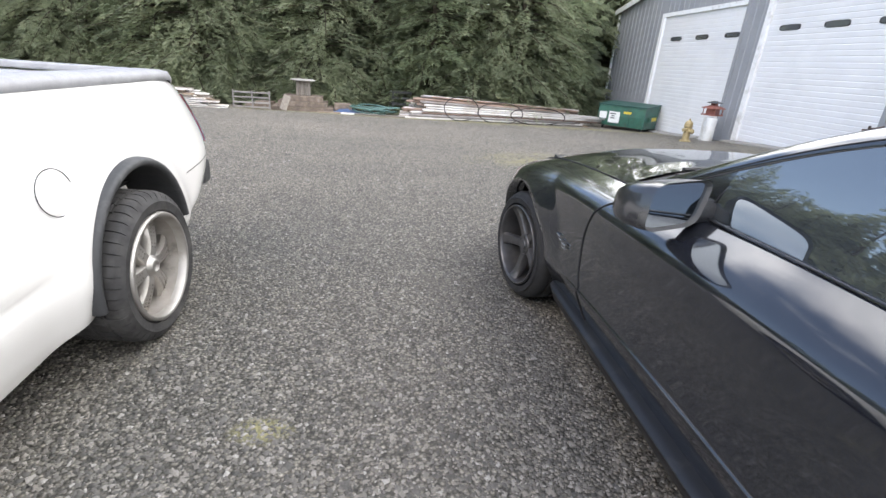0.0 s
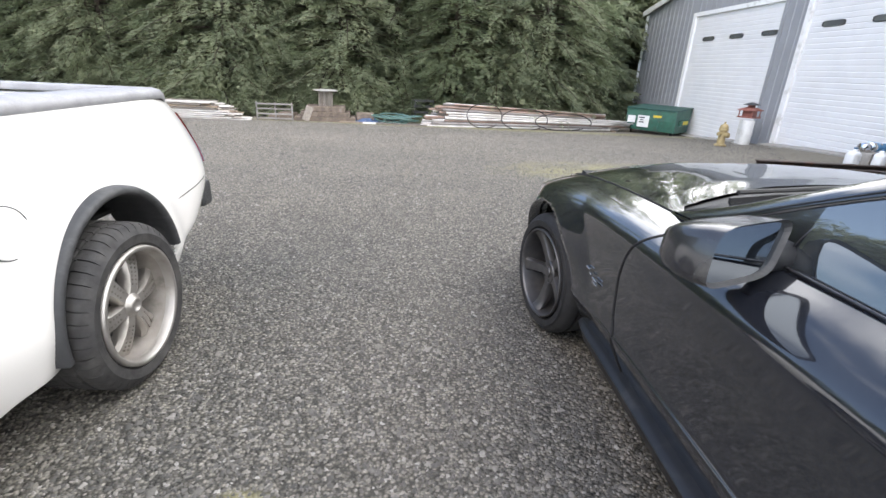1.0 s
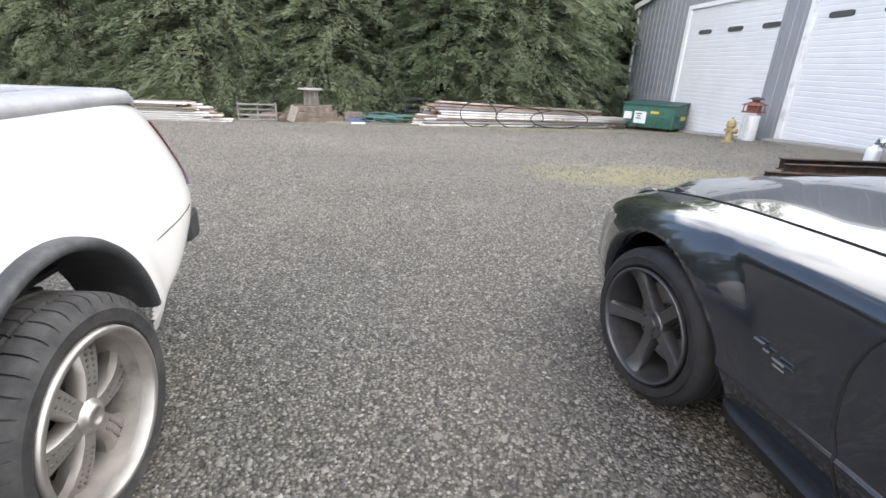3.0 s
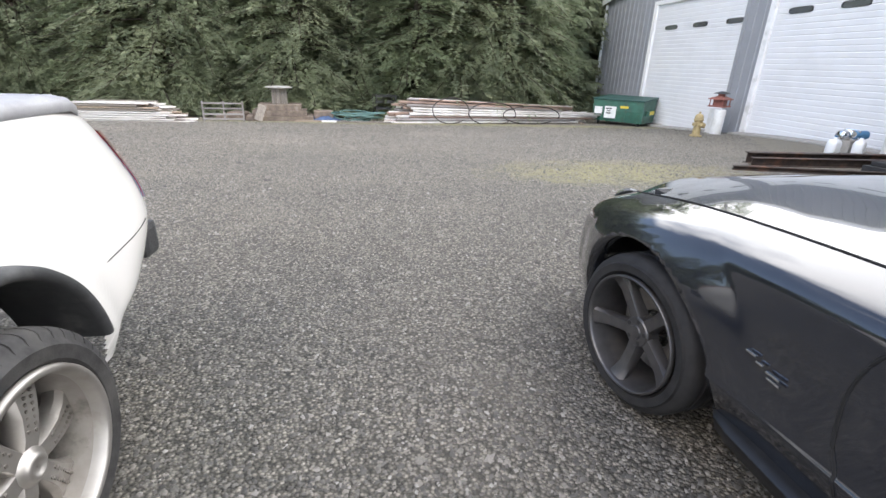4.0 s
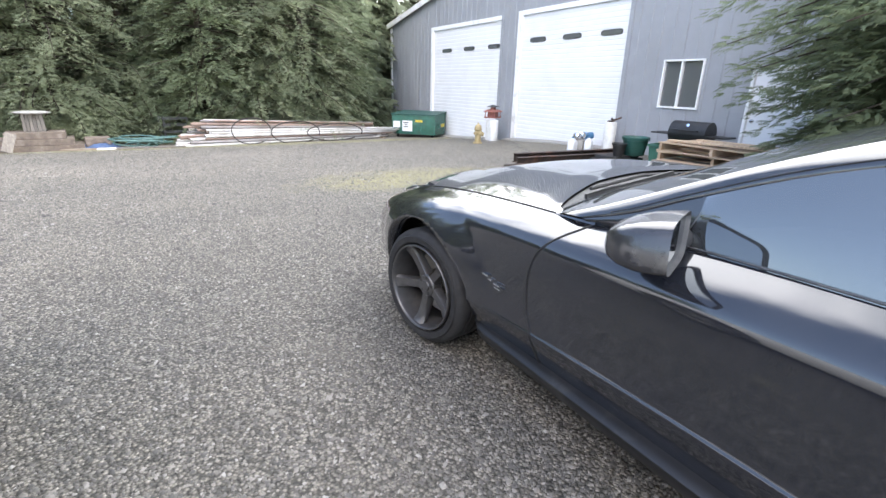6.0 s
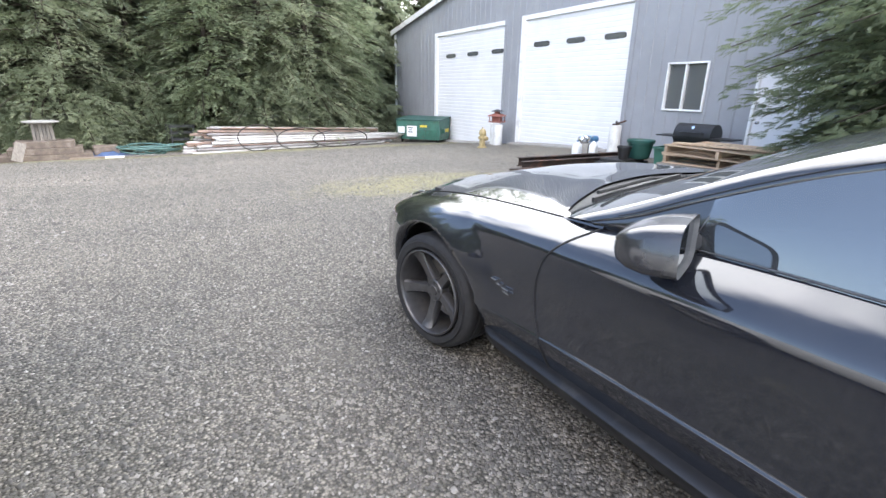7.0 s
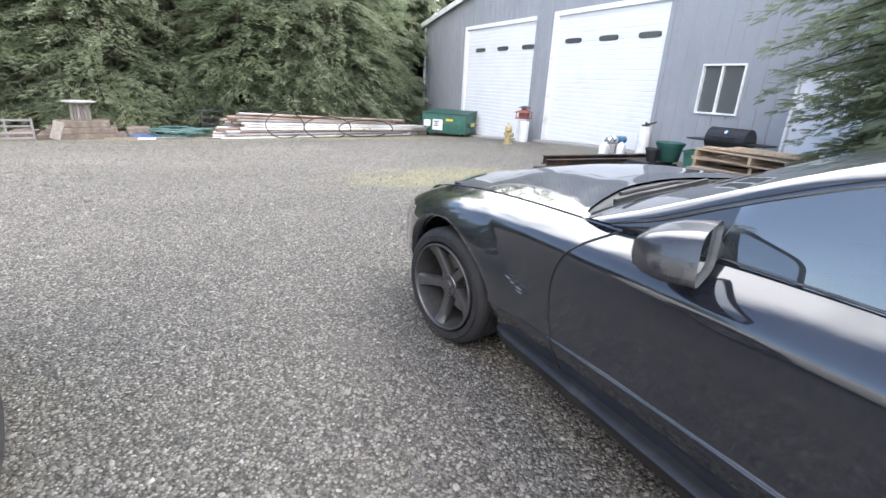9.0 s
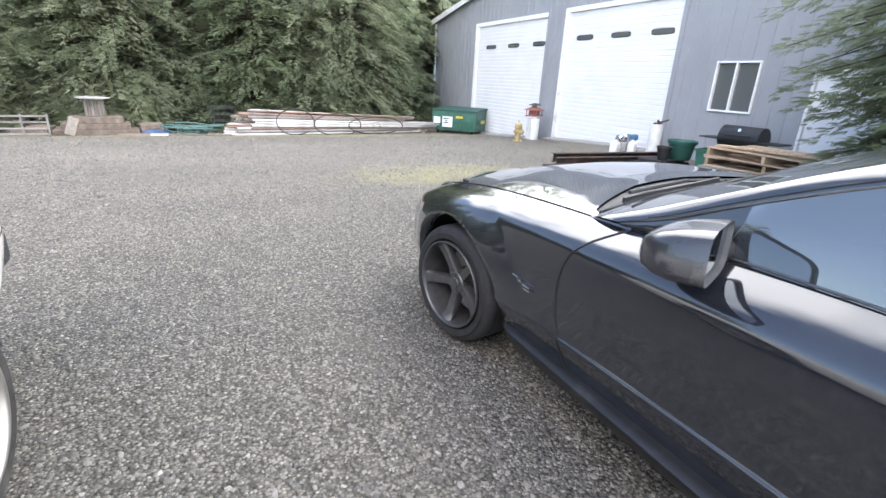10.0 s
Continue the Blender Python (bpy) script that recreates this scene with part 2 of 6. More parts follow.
M_SKIRT = material("black_skirt_plastic", (0.010, 0.010, 0.011), 0.42, vary=0.2, scale=12, wear=(0.03, 0.029, 0.028), wear_scale=8, rough_vary=0.08)
M_RAIL = material("grey_bed_rail_plastic", (0.28, 0.28, 0.29), 0.5, vary=0.15, scale=14, bump=0.15, bump_scale=200, wear=(0.33, 0.33, 0.34), wear_scale=5)
M_UNDER = material("dark_underbody", (0.02, 0.02, 0.021), 0.8, vary=0.4, scale=6, bump=0.3)
M_ALLOY = material("polished_alloy", (0.40, 0.38, 0.355), 0.45, metal=0.85, vary=0.12, scale=10, wear=(0.26, 0.23, 0.20), wear_scale=9, wear_at=(0.52, 0.8))
M_BARREL = material("dull_wheel_barrel", (0.30, 0.275, 0.25), 0.6, metal=0.5, vary=0.25, scale=9, wear=(0.10, 0.09, 0.08), wear_scale=6)
M_DARKALLOY = material("gunmetal_alloy", (0.10, 0.097, 0.098), 0.42, metal=0.7, vary=0.15, scale=18, wear=(0.13, 0.12, 0.11), wear_scale=8)
M_DISC = material("brake_disc_steel", (0.32, 0.30, 0.28), 0.4, metal=0.9, vary=0.2, scale=20)
M_CHROME = material("chrome", (0.75, 0.76, 0.78), 0.12, metal=1.0, vary=0.05)
M_LAMP = glass_material("headlamp_lens", (0.25, 0.26, 0.27), 0.4)
M_RED = material("red_lamp_lens", (0.34, 0.03, 0.025), 0.2, vary=0.15, scale=20, coat=0.8)
M_SIDING = material("grey_metal_siding", (0.28, 0.292, 0.315), 0.45, vary=0.05, scale=3, wear=(0.245, 0.256, 0.276), wear_scale=0.9, wear_at=(0.45, 0.8))
M_DOORWHITE = material("white_door_enamel", (0.72, 0.73, 0.75), 0.4, vary=0.03, scale=2, wear=(0.65, 0.66, 0.68), wear_scale=1.2, wear_at=(0.5, 0.85))
M_TRIM = material("white_trim", (0.78, 0.79, 0.80), 0.45, vary=0.05, scale=5, wear=(0.55, 0.55, 0.53), wear_scale=3)
M_BOLLARD = material("weathered_white_paint", (0.62, 0.62, 0.60), 0.55, vary=0.12, scale=6, wear=(0.33, 0.31, 0.27), wear_scale=3, wear_at=(0.48, 0.72))
M_ROOF = material("roof_metal", (0.30, 0.31, 0.33), 0.4, metal=0.3, vary=0.08, scale=2)
M_CONCRETE = material("concrete", (0.30, 0.29, 0.27), 0.85, vary=0.2, scale=7, bump=0.3, wear=(0.17, 0.165, 0.15), wear_scale=2)
M_BARK = material("conifer_bark", (0.055, 0.042, 0.033), 0.9, vary=0.4, scale=9, bump=0.7, bump_scale=25, stretch=(1, 1, 0.25))
# needle colours lifted to stand in for the hazy veil over the trees
M_NEEDLE = foliage_material("conifer_needles", (0.220, 0.250, 0.185), (0.310, 0.352, 0.250))
M_NEEDLE_B = foliage_material("conifer_needles_fresh", (0.160, 0.195, 0.135), (0.245, 0.295, 0.195))
M_NEEDLE_C = foliage_material("conifer_needles_deep", (0.125, 0.160, 0.108), (0.205, 0.252, 0.160))
M_WOOD = material("weathered_wood", (0.27, 0.21, 0.155), 0.8, vary=0.3, scale=6, stretch=(1, 9, 9), bump=0.3, bump_scale=20, wear=(0.21, 0.19, 0.17), wear_scale=2.5, each=0.3)
M_FRESHWOOD = material("pallet_wood", (0.42, 0.31, 0.215), 0.75, vary=0.3, scale=5, stretch=(8, 1, 8), bump=0.3, bump_scale=20, wear=(0.27, 0.215, 0.16), wear_scale=2, each=0.3)
M_GREYWOOD = material("grey_wood", (0.20, 0.175, 0.15), 0.85, vary=0.3, scale=6, stretch=(8, 8, 1), bump=0.3, bump_scale=20, each=0.2)
M_GREYBOARD = material("grey_pallet_wood", (0.21, 0.185, 0.16), 0.85, vary=0.3, scale=5, stretch=(8, 1, 8), bump=0.3, bump_scale=20, wear=(0.13, 0.115, 0.10), wear_scale=2.5, each=0.3)
M_GREEN = material("green_enamel", (0.035, 0.125, 0.092), 0.45, vary=0.2, scale=6, wear=(0.055, 0.085, 0.06), wear_scale=4, wear_at=(0.5, 0.75))
M_POT = material("green_plastic", (0.018, 0.075, 0.062), 0.5, vary=0.15, scale=8)
M_YELLOW = material("yellow_hydrant_paint", (0.36, 0.28, 0.14), 0.6, vary=0.2, scale=12, wear=(0.22, 0.17, 0.11), wear_scale=9)
M_LABEL_Y = material("yellow_sticker", (0.60, 0.47, 0.05), 0.5, vary=0.1)
M_LABEL_W = material("white_sticker", (0.72, 0.73, 0.72), 0.5, vary=0.08, scale=12)
M_INK = material("dark_print", (0.03, 0.03, 0.035), 0.6, vary=0.1)
M_REDPAINT = material("faded_red_paint", (0.24, 0.085, 0.065), 0.7, vary=0.3, scale=15, wear=(0.30, 0.21, 0.17), wear_scale=10)
M_STEEL = material("rusty_steel", (0.055, 0.040, 0.034), 0.75, metal=0.3, vary=0.4, scale=9, bump=0.3, wear=(0.16, 0.075, 0.045), wear_scale=4, wear_at=(0.5, 0.75))
M_IRON = material("black_iron", (0.018, 0.018, 0.019), 0.5, vary=0.25, scale=12)
M_JUG = material("white_plastic", (0.68, 0.70, 0.72), 0.4, vary=0.05, scale=6)
M_BLUE = material("blue_paint", (0.05, 0.15, 0.27), 0.45, vary=0.2, scale=8)
M_TARP = material("blue_tarp", (0.05, 0.085, 0.17), 0.55, vary=0.3, scale=9)
M_HOSE = material("green_hose", (0.075, 0.15, 0.135), 0.5, vary=0.25, scale=12)
M_CABLE = material("black_cable", (0.035, 0.028, 0.026), 0.6, vary=0.3)
M_PIPES = [material("pipe_" + nm, c, 0.45, metal=mt, vary=0.15, scale=3, each=0.2, wear=w, wear_scale=1.5, wear_at=(0.5, 0.8), stretch=(0.3, 3, 3))
           for nm, c, mt, w in (("white", (0.66, 0.63, 0.60), 0.0, (0.42, 0.35, 0.31)), ("galvanised", (0.27, 0.25, 0.24), 0.3, (0.16, 0.12, 0.10)),
                                ("tan", (0.33, 0.23, 0.18), 0.0, (0.16, 0.11, 0.085)))]
M_BROWNSTONE = material("brown_stone", (0.16, 0.125, 0.10), 0.85, vary=0.3, scale=8, bump=0.4, wear=(0.24, 0.20, 0.17), wear_scale=4)
M_INSIDE = material("cabin_cloth_and_room_shade", (0.03, 0.03, 0.032), 0.85, vary=0.2, scale=10)

# ---------------------------------------------------------------- mesh helpers


def empty(name, x=0.0, y=0.0, z=0.0, rz=0.0, label="", category="", group="", kind=""):
    ob = new(name)
    ob.matrix_world = pose(x, y, z, 0, 0, rz)
    return tagged(ob, label, category, group, kind)


def part(name, bm, mat, parent=None, label="", smooth=False, auto=None):
    """One bmesh as one mesh object, in its parent's space."""
    bmesh.ops.recalc_face_normals(bm, faces=bm.faces)
    me = bpy.data.meshes.new(name)
    for f in bm.faces:
        f.smooth = smooth
    if auto is not None:
        for f in bm.faces:
            f.smooth = True
        for e in bm.edges:
            if len(e.link_faces) == 2 and e.calc_face_angle(0.0) > radians(auto):
                e.smooth = False
    bm.to_mesh(me)
    bm.free()
    for mm in (mat if isinstance(mat, (list, tuple)) else [mat]):
        me.materials.append(mm)
    ob = new(name, me)
    if parent is not None:
        ob.parent = parent
    return tagged(ob, label)


def shared(name, me, parent, m):
    """One more object on a mesh that is there already."""
    ob = new(name, me)
    ob.parent = parent
    ob.matrix_local = m
    return ob


def add_box(bm, sx, sy, sz, m=Matrix(), bevel=0.0):
    g = bmesh.ops.create_cube(bm, size=1.0, matrix=m @ Matrix.Diagonal((sx, sy, sz, 1)))
    if bevel:
        es = list({e for v in g["verts"] for e in v.link_edges})
        bmesh.ops.bevel(bm, geom=es, offset=bevel, segments=2, affect="EDGES", profile=0.6)
    return g["verts"]


def box(sx, sy, sz, m=Matrix(), bevel=0.0):
    bm = bmesh.new()
    add_box(bm, sx, sy, sz, m, bevel)
    return bm


def add_rod(bm, a, b, r, r2=None, seg=12, caps=True):
    a, b = Vector(a), Vector(b)
    d = b - a
    m = Matrix.Translation((a + b) / 2) @ d.to_track_quat("Z", "Y").to_matrix().to_4x4()
    bmesh.ops.create_cone(bm, cap_ends=caps, segments=seg, radius1=r, radius2=r if r2 is None else r2, depth=d.length, matrix=m)


def rod(a, b, r, r2=None, seg=12):
    bm = bmesh.new()
    add_rod(bm, a, b, r, r2, seg)
    return bm


def grid_faces(bm, rows, wrap=False, cap=False):
    """Faces between rows of equal length of points."""
    vs = [[bm.verts.new(p) for p in r] for r in rows]
    for a, b in zip(vs, vs[1:]):
        k = len(a)
        for i in range(k if wrap else k - 1):
            j = (i + 1) % k
            try:
                bm.faces.new((a[i], a[j], b[j], b[i]))
            except ValueError:
                pass
    if cap and wrap:
        bm.faces.new(vs[0][::-1])
        bm.faces.new(vs[-1])
    return vs


def add_tube(bm, pts, r, seg=8, closed=False):
    pts = [Vector(p) for p in pts]
    rows = []
    for i, p in enumerate(pts):
        a, b = pts[max(i - 1, 0)], pts[min(i + 1, len(pts) - 1)]
        d = (b - a).normalized()
        up = Vector((0, 0, 1)) if abs(d.z) < 0.95 else Vector((1, 0, 0))
        s = d.cross(up).normalized()
        u = s.cross(d)
        rr = r[i] if isinstance(r, (list, tuple)) else r
        rows.append([p + (s * math.cos(t) + u * math.sin(t)) * rr for t in np.linspace(0, 2 * math.pi, seg, endpoint=False)])
    grid_faces(bm, rows, wrap=True, cap=True)


def tube(pts, r, seg=8):
    bm = bmesh.new()
    add_tube(bm, pts, r, seg)
    return bm


def lathe(profile, seg=32, m=Matrix(), cap=False):
    """Turn (radius, height) points about z."""
    bm = bmesh.new()
    rows = [[m @ Vector((r * math.cos(t), r * math.sin(t), h)) for t in np.linspace(0, 2 * math.pi, seg, endpoint=False)] for r, h in profile]
    grid_faces(bm, rows, wrap=True, cap=cap)
    return bm


def curve_pts(pts, n):
    """A smooth line through the given points."""
    p = np.array(pts, float)
    t = np.concatenate([[0], np.cumsum(np.linalg.norm(np.diff(p, axis=0), axis=1))])
    q = np.linspace(0, t[-1], n)
    ext = np.vstack([2 * p[0] - p[1], p, 2 * p[-1] - p[-2]])
    te = np.concatenate([[t[0] - (t[1] - t[0])], t, [t[-1] + (t[-1] - t[-2])]])
    out = []
    for v in q:
        i = int(min(max(np.searchsorted(t, v, side="right") - 1, 0), len(t) - 2))
        h = t[i + 1] - t[i]
        s = (v - t[i]) / h
        m0 = (ext[i + 2] - ext[i]) / (te[i + 2] - te[i]) * h
        m1 = (ext[i + 3] - ext[i + 1]) / (te[i + 3] - te[i + 1]) * h
        out.append((2 * s**3 - 3 * s**2 + 1) * ext[i + 1] + (s**3 - 2 * s**2 + s) * m0 + (-2 * s**3 + 3 * s**2) * ext[i + 2] + (s**3 - s**2) * m1)
    return [Vector(o) for o in out]


def smooth_table(keys, y):
    """Value at y of a smooth line through (y, value) keys."""
    ks = sorted(keys)
    ys, vs = [k[0] for k in ks], [k[1] for k in ks]
    if y <= ys[0]:
        return vs[0]
    if y >= ys[-1]:
        return vs[-1]
    i = max(j for j in range(len(ys)) if ys[j] <= y)
    i = min(i, len(ys) - 2)

    def slope(j):
        if j == 0 or j == len(ys) - 1:
            return 0.0 if len(ys) < 3 else ((vs[1] - vs[0]) / (ys[1] - ys[0]) if j == 0 else (vs[-1] - vs[-2]) / (ys[-1] - ys[-2]))
        a, b = (vs[j] - vs[j - 1]) / (ys[j] - ys[j - 1]), (vs[j + 1] - vs[j]) / (ys[j + 1] - ys[j])
        return 0.0 if a * b <= 0 else 2 * a * b / (a + b)
    h = ys[i + 1] - ys[i]
    s = (y - ys[i]) / h
    return (2 * s**3 - 3 * s**2 + 1) * vs[i] + (s**3 - 2 * s**2 + s) * slope(i) * h + (-2 * s**3 + 3 * s**2) * vs[i + 1] + (s**3 - s**2) * slope(i + 1) * h


def ground_z(y):
    s = min(max((y - 8.5) / 8.5, 0.0), 1.0)
    return -0.45 * s * s * (3 - 2 * s)


# ---------------------------------------------------------------- ground
def build_ground():
    xs = np.concatenate([[-600, -200, -60, -25], np.linspace(-12, 24, 37), [40, 100, 300, 600]])
    ys = np.concatenate([[-600, -200, -60, -20, -8], np.linspace(-4, 24, 57), [40, 100, 300, 900]])
    bm = bmesh.new()
    grid_faces(bm, [[(x, y, ground_z(y)) for x in xs] for y in ys])
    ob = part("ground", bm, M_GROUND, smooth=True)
    tagged(ob, "grey gravel yard with moss patches and damp drifts", "ground", kind="structure")


build_ground()

# ---------------------------------------------------------------- garage
WALL_X = 8.81
NORTH_Y, SOUTH_Y, RIDGE_Y = 20.2, 1.4, 10.8
EAVE_Z, RIDGE_Z = 3.64, 5.35


def roof_z(y):
    k = (NORTH_Y - y) / (NORTH_Y - RIDGE_Y) if y > RIDGE_Y else (y - SOUTH_Y) / (RIDGE_Y - SOUTH_Y)
    return EAVE_Z + (RIDGE_Z - EAVE_Z) * k


def overhead_door(parent, y0, y1, top, label):
    """White sectional door of ribbed panels with three slot windows, in a white jamb."""
    base = -0.6
    door = part("overhead_door", box(0.03, y0 - y1, top - base, pose(WALL_X + 0.075, (y0 + y1) / 2, (top + base) / 2)), M_DOORWHITE, parent, label)
    sect, rib = 0.46, 0.115
    z = top
    k = 0
    while z > base + 0.05:
        bm = bmesh.new()
        h = min(sect, z - base)
        zz, prof = 0.0, []
        while zz < h - 0.01:
            e = min(zz + rib, h)
            prof += [(zz, 0.011), (zz + 0.014, 0.0), (e - 0.018, 0.002)]
            zz = e
        prof.append((h, 0.011))
        rows = [[Vector((WALL_X + 0.028 + d, y, z - q)) for q, d in prof] for y in (y0 - 0.005, y1 + 0.005)]
        back = [[Vector((WALL_X + 0.055, y, z - q)) for q, d in prof] for y in (y1 + 0.005, y0 - 0.005)]
        grid_faces(bm, rows + back + rows[:1])
        part("door_panel", bm, M_DOORWHITE, door)
        if k == 1:
            span = (y0 - y1)
            for f in ((0.225, 0.57, 0.91) if y0 > 13 else (0.183, 0.53, 0.87)):
                yc = y0 - span * f
                zc = z - (0.225 if y0 > 13 else 0.185)
                bm = bmesh.new()
                ring = []
                for t in np.linspace(0, 2 * math.pi, 28, endpoint=False):
                    c, s = math.cos(t), math.sin(t)
                    ring.append((math.copysign(abs(c) ** 0.35, c), math.copysign(abs(s) ** 0.55, s)))
                grid_faces(bm, [[(WALL_X + xo, yc + a * w * c, zc + b * w2 * s) for c, s in ring for a, b in ((1, 1),)] for xo, w, w2 in
                                ((0.035, 0.31, 0.066), (0.014, 0.305, 0.062), (0.014, 0.275, 0.048), (0.035, 0.27, 0.046))], wrap=True)
                fr = part("slot_window", bm, M_PLASTIC, door, "dark-framed slot window")
                bm = bmesh.new()
                bm.faces.new([bm.verts.new((WALL_X + 0.02, yc + 0.275 * c, zc + 0.048 * s)) for c, s in ring])
                part("pane", bm, M_PANE, fr)
        z -= sect
        k += 1
    for nm, sy, sz, yy, zz in (("door_trim", 0.17, top - base + 0.12, y0 + 0.085, (top + base) / 2 + 0.06), ("door_trim", 0.11, top - base + 0.12, y1 - 0.055, (top + base) / 2 + 0.06),
                               ("door_trim", y0 - y1, 0.12, (y0 + y1) / 2, top + 0.06)):
        part(nm, box(0.11, sy, sz, pose(WALL_X + 0.03, yy, zz), 0.006), M_SIDING if yy < y1 else M_TRIM, door)
    return door


def wall_sheet(parent, y0, y1, z0, z1f, name="wall"):
    """Ribbed steel siding between two places, z1f the top at y; the ribs stand proud of the sheet every 28 cm."""
    bm = bmesh.new()
    ys = [y0]
    step = 0.28
    y = math.floor(y0 / step) * step
    while y > y1 + 0.04:
        if y < y0 - 0.04:
            for o in (0.022, 0.010, -0.010, -0.022):
                ys.append(y + o)
        y -= step
    ys.append(y1)
    out = []
    for yy in ys:
        f = abs(((yy + 1000 * step + step / 2) % step) - step / 2)
        out.append((WALL_X - (0.014 if f < 0.015 else 0.0), yy))
    lo = [Vector((x, yy, z0)) for x, yy in out]
    hi = [Vector((x, yy, z1f(yy))) for x, yy in out]
    lob = [Vector((WALL_X + 0.12, yy, z0)) for x, yy in out]
    hib = [Vector((WALL_X + 0.12, yy, z1f(yy))) for x, yy in out]
    grid_faces(bm, [lob, lo, hi, hib, lob])
    return part(name, bm, M_SIDING, parent)


def build_garage():
    g = empty("garage", WALL_X + 6, RIDGE_Y, 0, 0, "grey ribbed steel garage with two white overhead doors", "building")
    g.matrix_world = Matrix()
    d1, d2 = (16.66, 12.66, 3.17), (11.72, 8.12, 3.20)
    win = (7.10, 6.22, 1.0, 1.93)
    man = (5.30, 4.22, 1.78)
    flat = lambda v: (lambda y: v)
    base = -0.7
    wall_sheet(g, NORTH_Y, d1[0] + 0.17, base, roof_z)
    wall_sheet(g, d1[0] + 0.17, d1[1] - 0.11, d1[2] + 0.12, roof_z)
    wall_sheet(g, d1[1] - 0.11, d2[0] + 0.17, base, roof_z)
    wall_sheet(g, d2[0] + 0.17, RIDGE_Y, d2[2] + 0.12, roof_z)
    wall_sheet(g, RIDGE_Y, d2[1] - 0.11, d2[2] + 0.12, roof_z)
    wall_sheet(g, d2[1] - 0.11, win[0], base, roof_z)
    wall_sheet(g, win[0], win[1], base, flat(win[2]))
    wall_sheet(g, win[0], win[1], win[3], roof_z)
    wall_sheet(g, win[1], man[0], base, roof_z)
    wall_sheet(g, man[0], man[1], man[2], roof_z)
    wall_sheet(g, man[1], SOUTH_Y, base, roof_z)
    for y in (NORTH_Y - 0.06, SOUTH_Y + 0.06):
        part("wall", box(14, 0.12, EAVE_Z - base - 0.1, pose(WALL_X + 7.13, y, (EAVE_Z + base) / 2 - 0.05)), M_SIDING, g)
    part("wall", box(0.12, NORTH_Y - SOUTH_Y - 0.26, EAVE_Z - base - 0.2, pose(WALL_X + 14.2, RIDGE_Y, (EAVE_Z + base) / 2)), M_SIDING, g)
    # roof slopes with an overhang and a pale rake board
    for y0, y1 in ((NORTH_Y + 0.25, RIDGE_Y), (RIDGE_Y, SOUTH_Y - 0.25)):
        a, b = (y0, roof_z(y0)), (y1, roof_z(y1))
        bm = bmesh.new()
        rows = [[(x, y, z + o) for y, z in (a, b)] for x, o in ((WALL_X - 0.12, 0.02), (WALL_X + 14.3, 0.02), (WALL_X + 14.3, 0.07), (WALL_X - 0.12, 0.07), (WALL_X - 0.12, 0.02))]
        grid_faces(bm, rows)
        roof = part("roof", bm, M_ROOF, g)
        bm = bmesh.new()
        rows = [[(x, y, z + o) for y, z in (a, b)] for x, o in ((WALL_X - 0.155, -0.10), (WALL_X - 0.122, -0.10), (WALL_X - 0.122, 0.085), (WALL_X - 0.155, 0.085), (WALL_X - 0.155, -0.10))]
        grid_faces(bm, rows)
        part("rake_board", bm, M_TRIM, roof, "pale rake board")
    part("corner_trim", box(0.10, 0.11, EAVE_Z - base - 0.12, pose(WALL_X - 0.01, NORTH_Y + 0.03, (EAVE_Z + base) / 2 - 0.06), 0.005), M_TRIM, g)
    overhead_door(g, *d1, "white ribbed overhead door with three slot windows")
    overhead_door(g, *d2, "white ribbed overhead door with three slot windows")
    for y0, y1, _ in (d1, d2):
        bm = bmesh.new()
        rows = []
        for y in np.linspace(y0 + 0.17, y1 - 0.11, 8):
            z = ground_z(y)
            rows.append([(WALL_X - 0.34, y, z - 0.05), (WALL_X - 0.33, y, z + 0.030), (WALL_X - 0.30, y, z + 0.045), (WALL_X - 0.03, y, z + 0.060), (WALL_X - 0.03, y, z - 0.05)])
        grid_faces(bm, rows, wrap=True, cap=True)
        part("door_sill", bm, M_CONCRETE, g, "stained concrete door sill")
    # sliding window
    y0, y1, z0, z1 = win
    # dark board behind the panes, its colour standing in for the unlit room
    w = part("window", box(0.02, y0 - y1 - 0.02, z1 - z0 - 0.02, pose(WALL_X + 0.11, (y0 + y1) / 2, (z0 + z1) / 2)), M_INSIDE, g, "two-pane sliding window in a white frame")
    for sy, sz, yy, zz in ((0.034, z1 - z0, y0 - 0.017, (z0 + z1) / 2), (0.034, z1 - z0, y1 + 0.017, (z0 + z1) / 2), (y0 - y1 - 0.068, 0.034, (y0 + y1) / 2, z0 + 0.017),
                           (y0 - y1 - 0.068, 0.034, (y0 + y1) / 2, z1 - 0.017), (0.034, z1 - z0 - 0.068, (y0 + y1) / 2 + 0.02, (z0 + z1) / 2)):
        part("window_frame", box(0.09, sy, sz, pose(WALL_X + 0.01, yy, zz), 0.006), M_TRIM, w)
    mid = (y0 + y1) / 2 + 0.02
    for a, b in ((y0 - 0.034, mid + 0.017), (mid - 0.017, y1 + 0.034)):
        part("pane", box(0.006, a - b, z1 - z0 - 0.068, pose(WALL_X + 0.03, (a + b) / 2, (z0 + z1) / 2)), M_PANE, w)
    # entrance door
    y0, y1, z1 = man
    d = part("entrance_door", box(0.05, y0 - y1 - 0.10, z1 - base - 0.05, pose(WALL_X + 0.05, (y0 + y1) / 2, (z1 + base) / 2)), M_DOORWHITE, g, "plain white entrance door with a round knob")
    for sy, sz, yy, zz in ((0.05, z1 - base, y0 - 0.025, (z1 + base) / 2), (0.05, z1 - base, y1 + 0.025, (z1 + base) / 2), (y0 - y1 - 0.10, 0.05, (y0 + y1) / 2, z1 - 0.025)):
        part("door_frame", box(0.13, sy, sz, pose(WALL_X + 0.02, yy, zz), 0.005), M_TRIM, d)
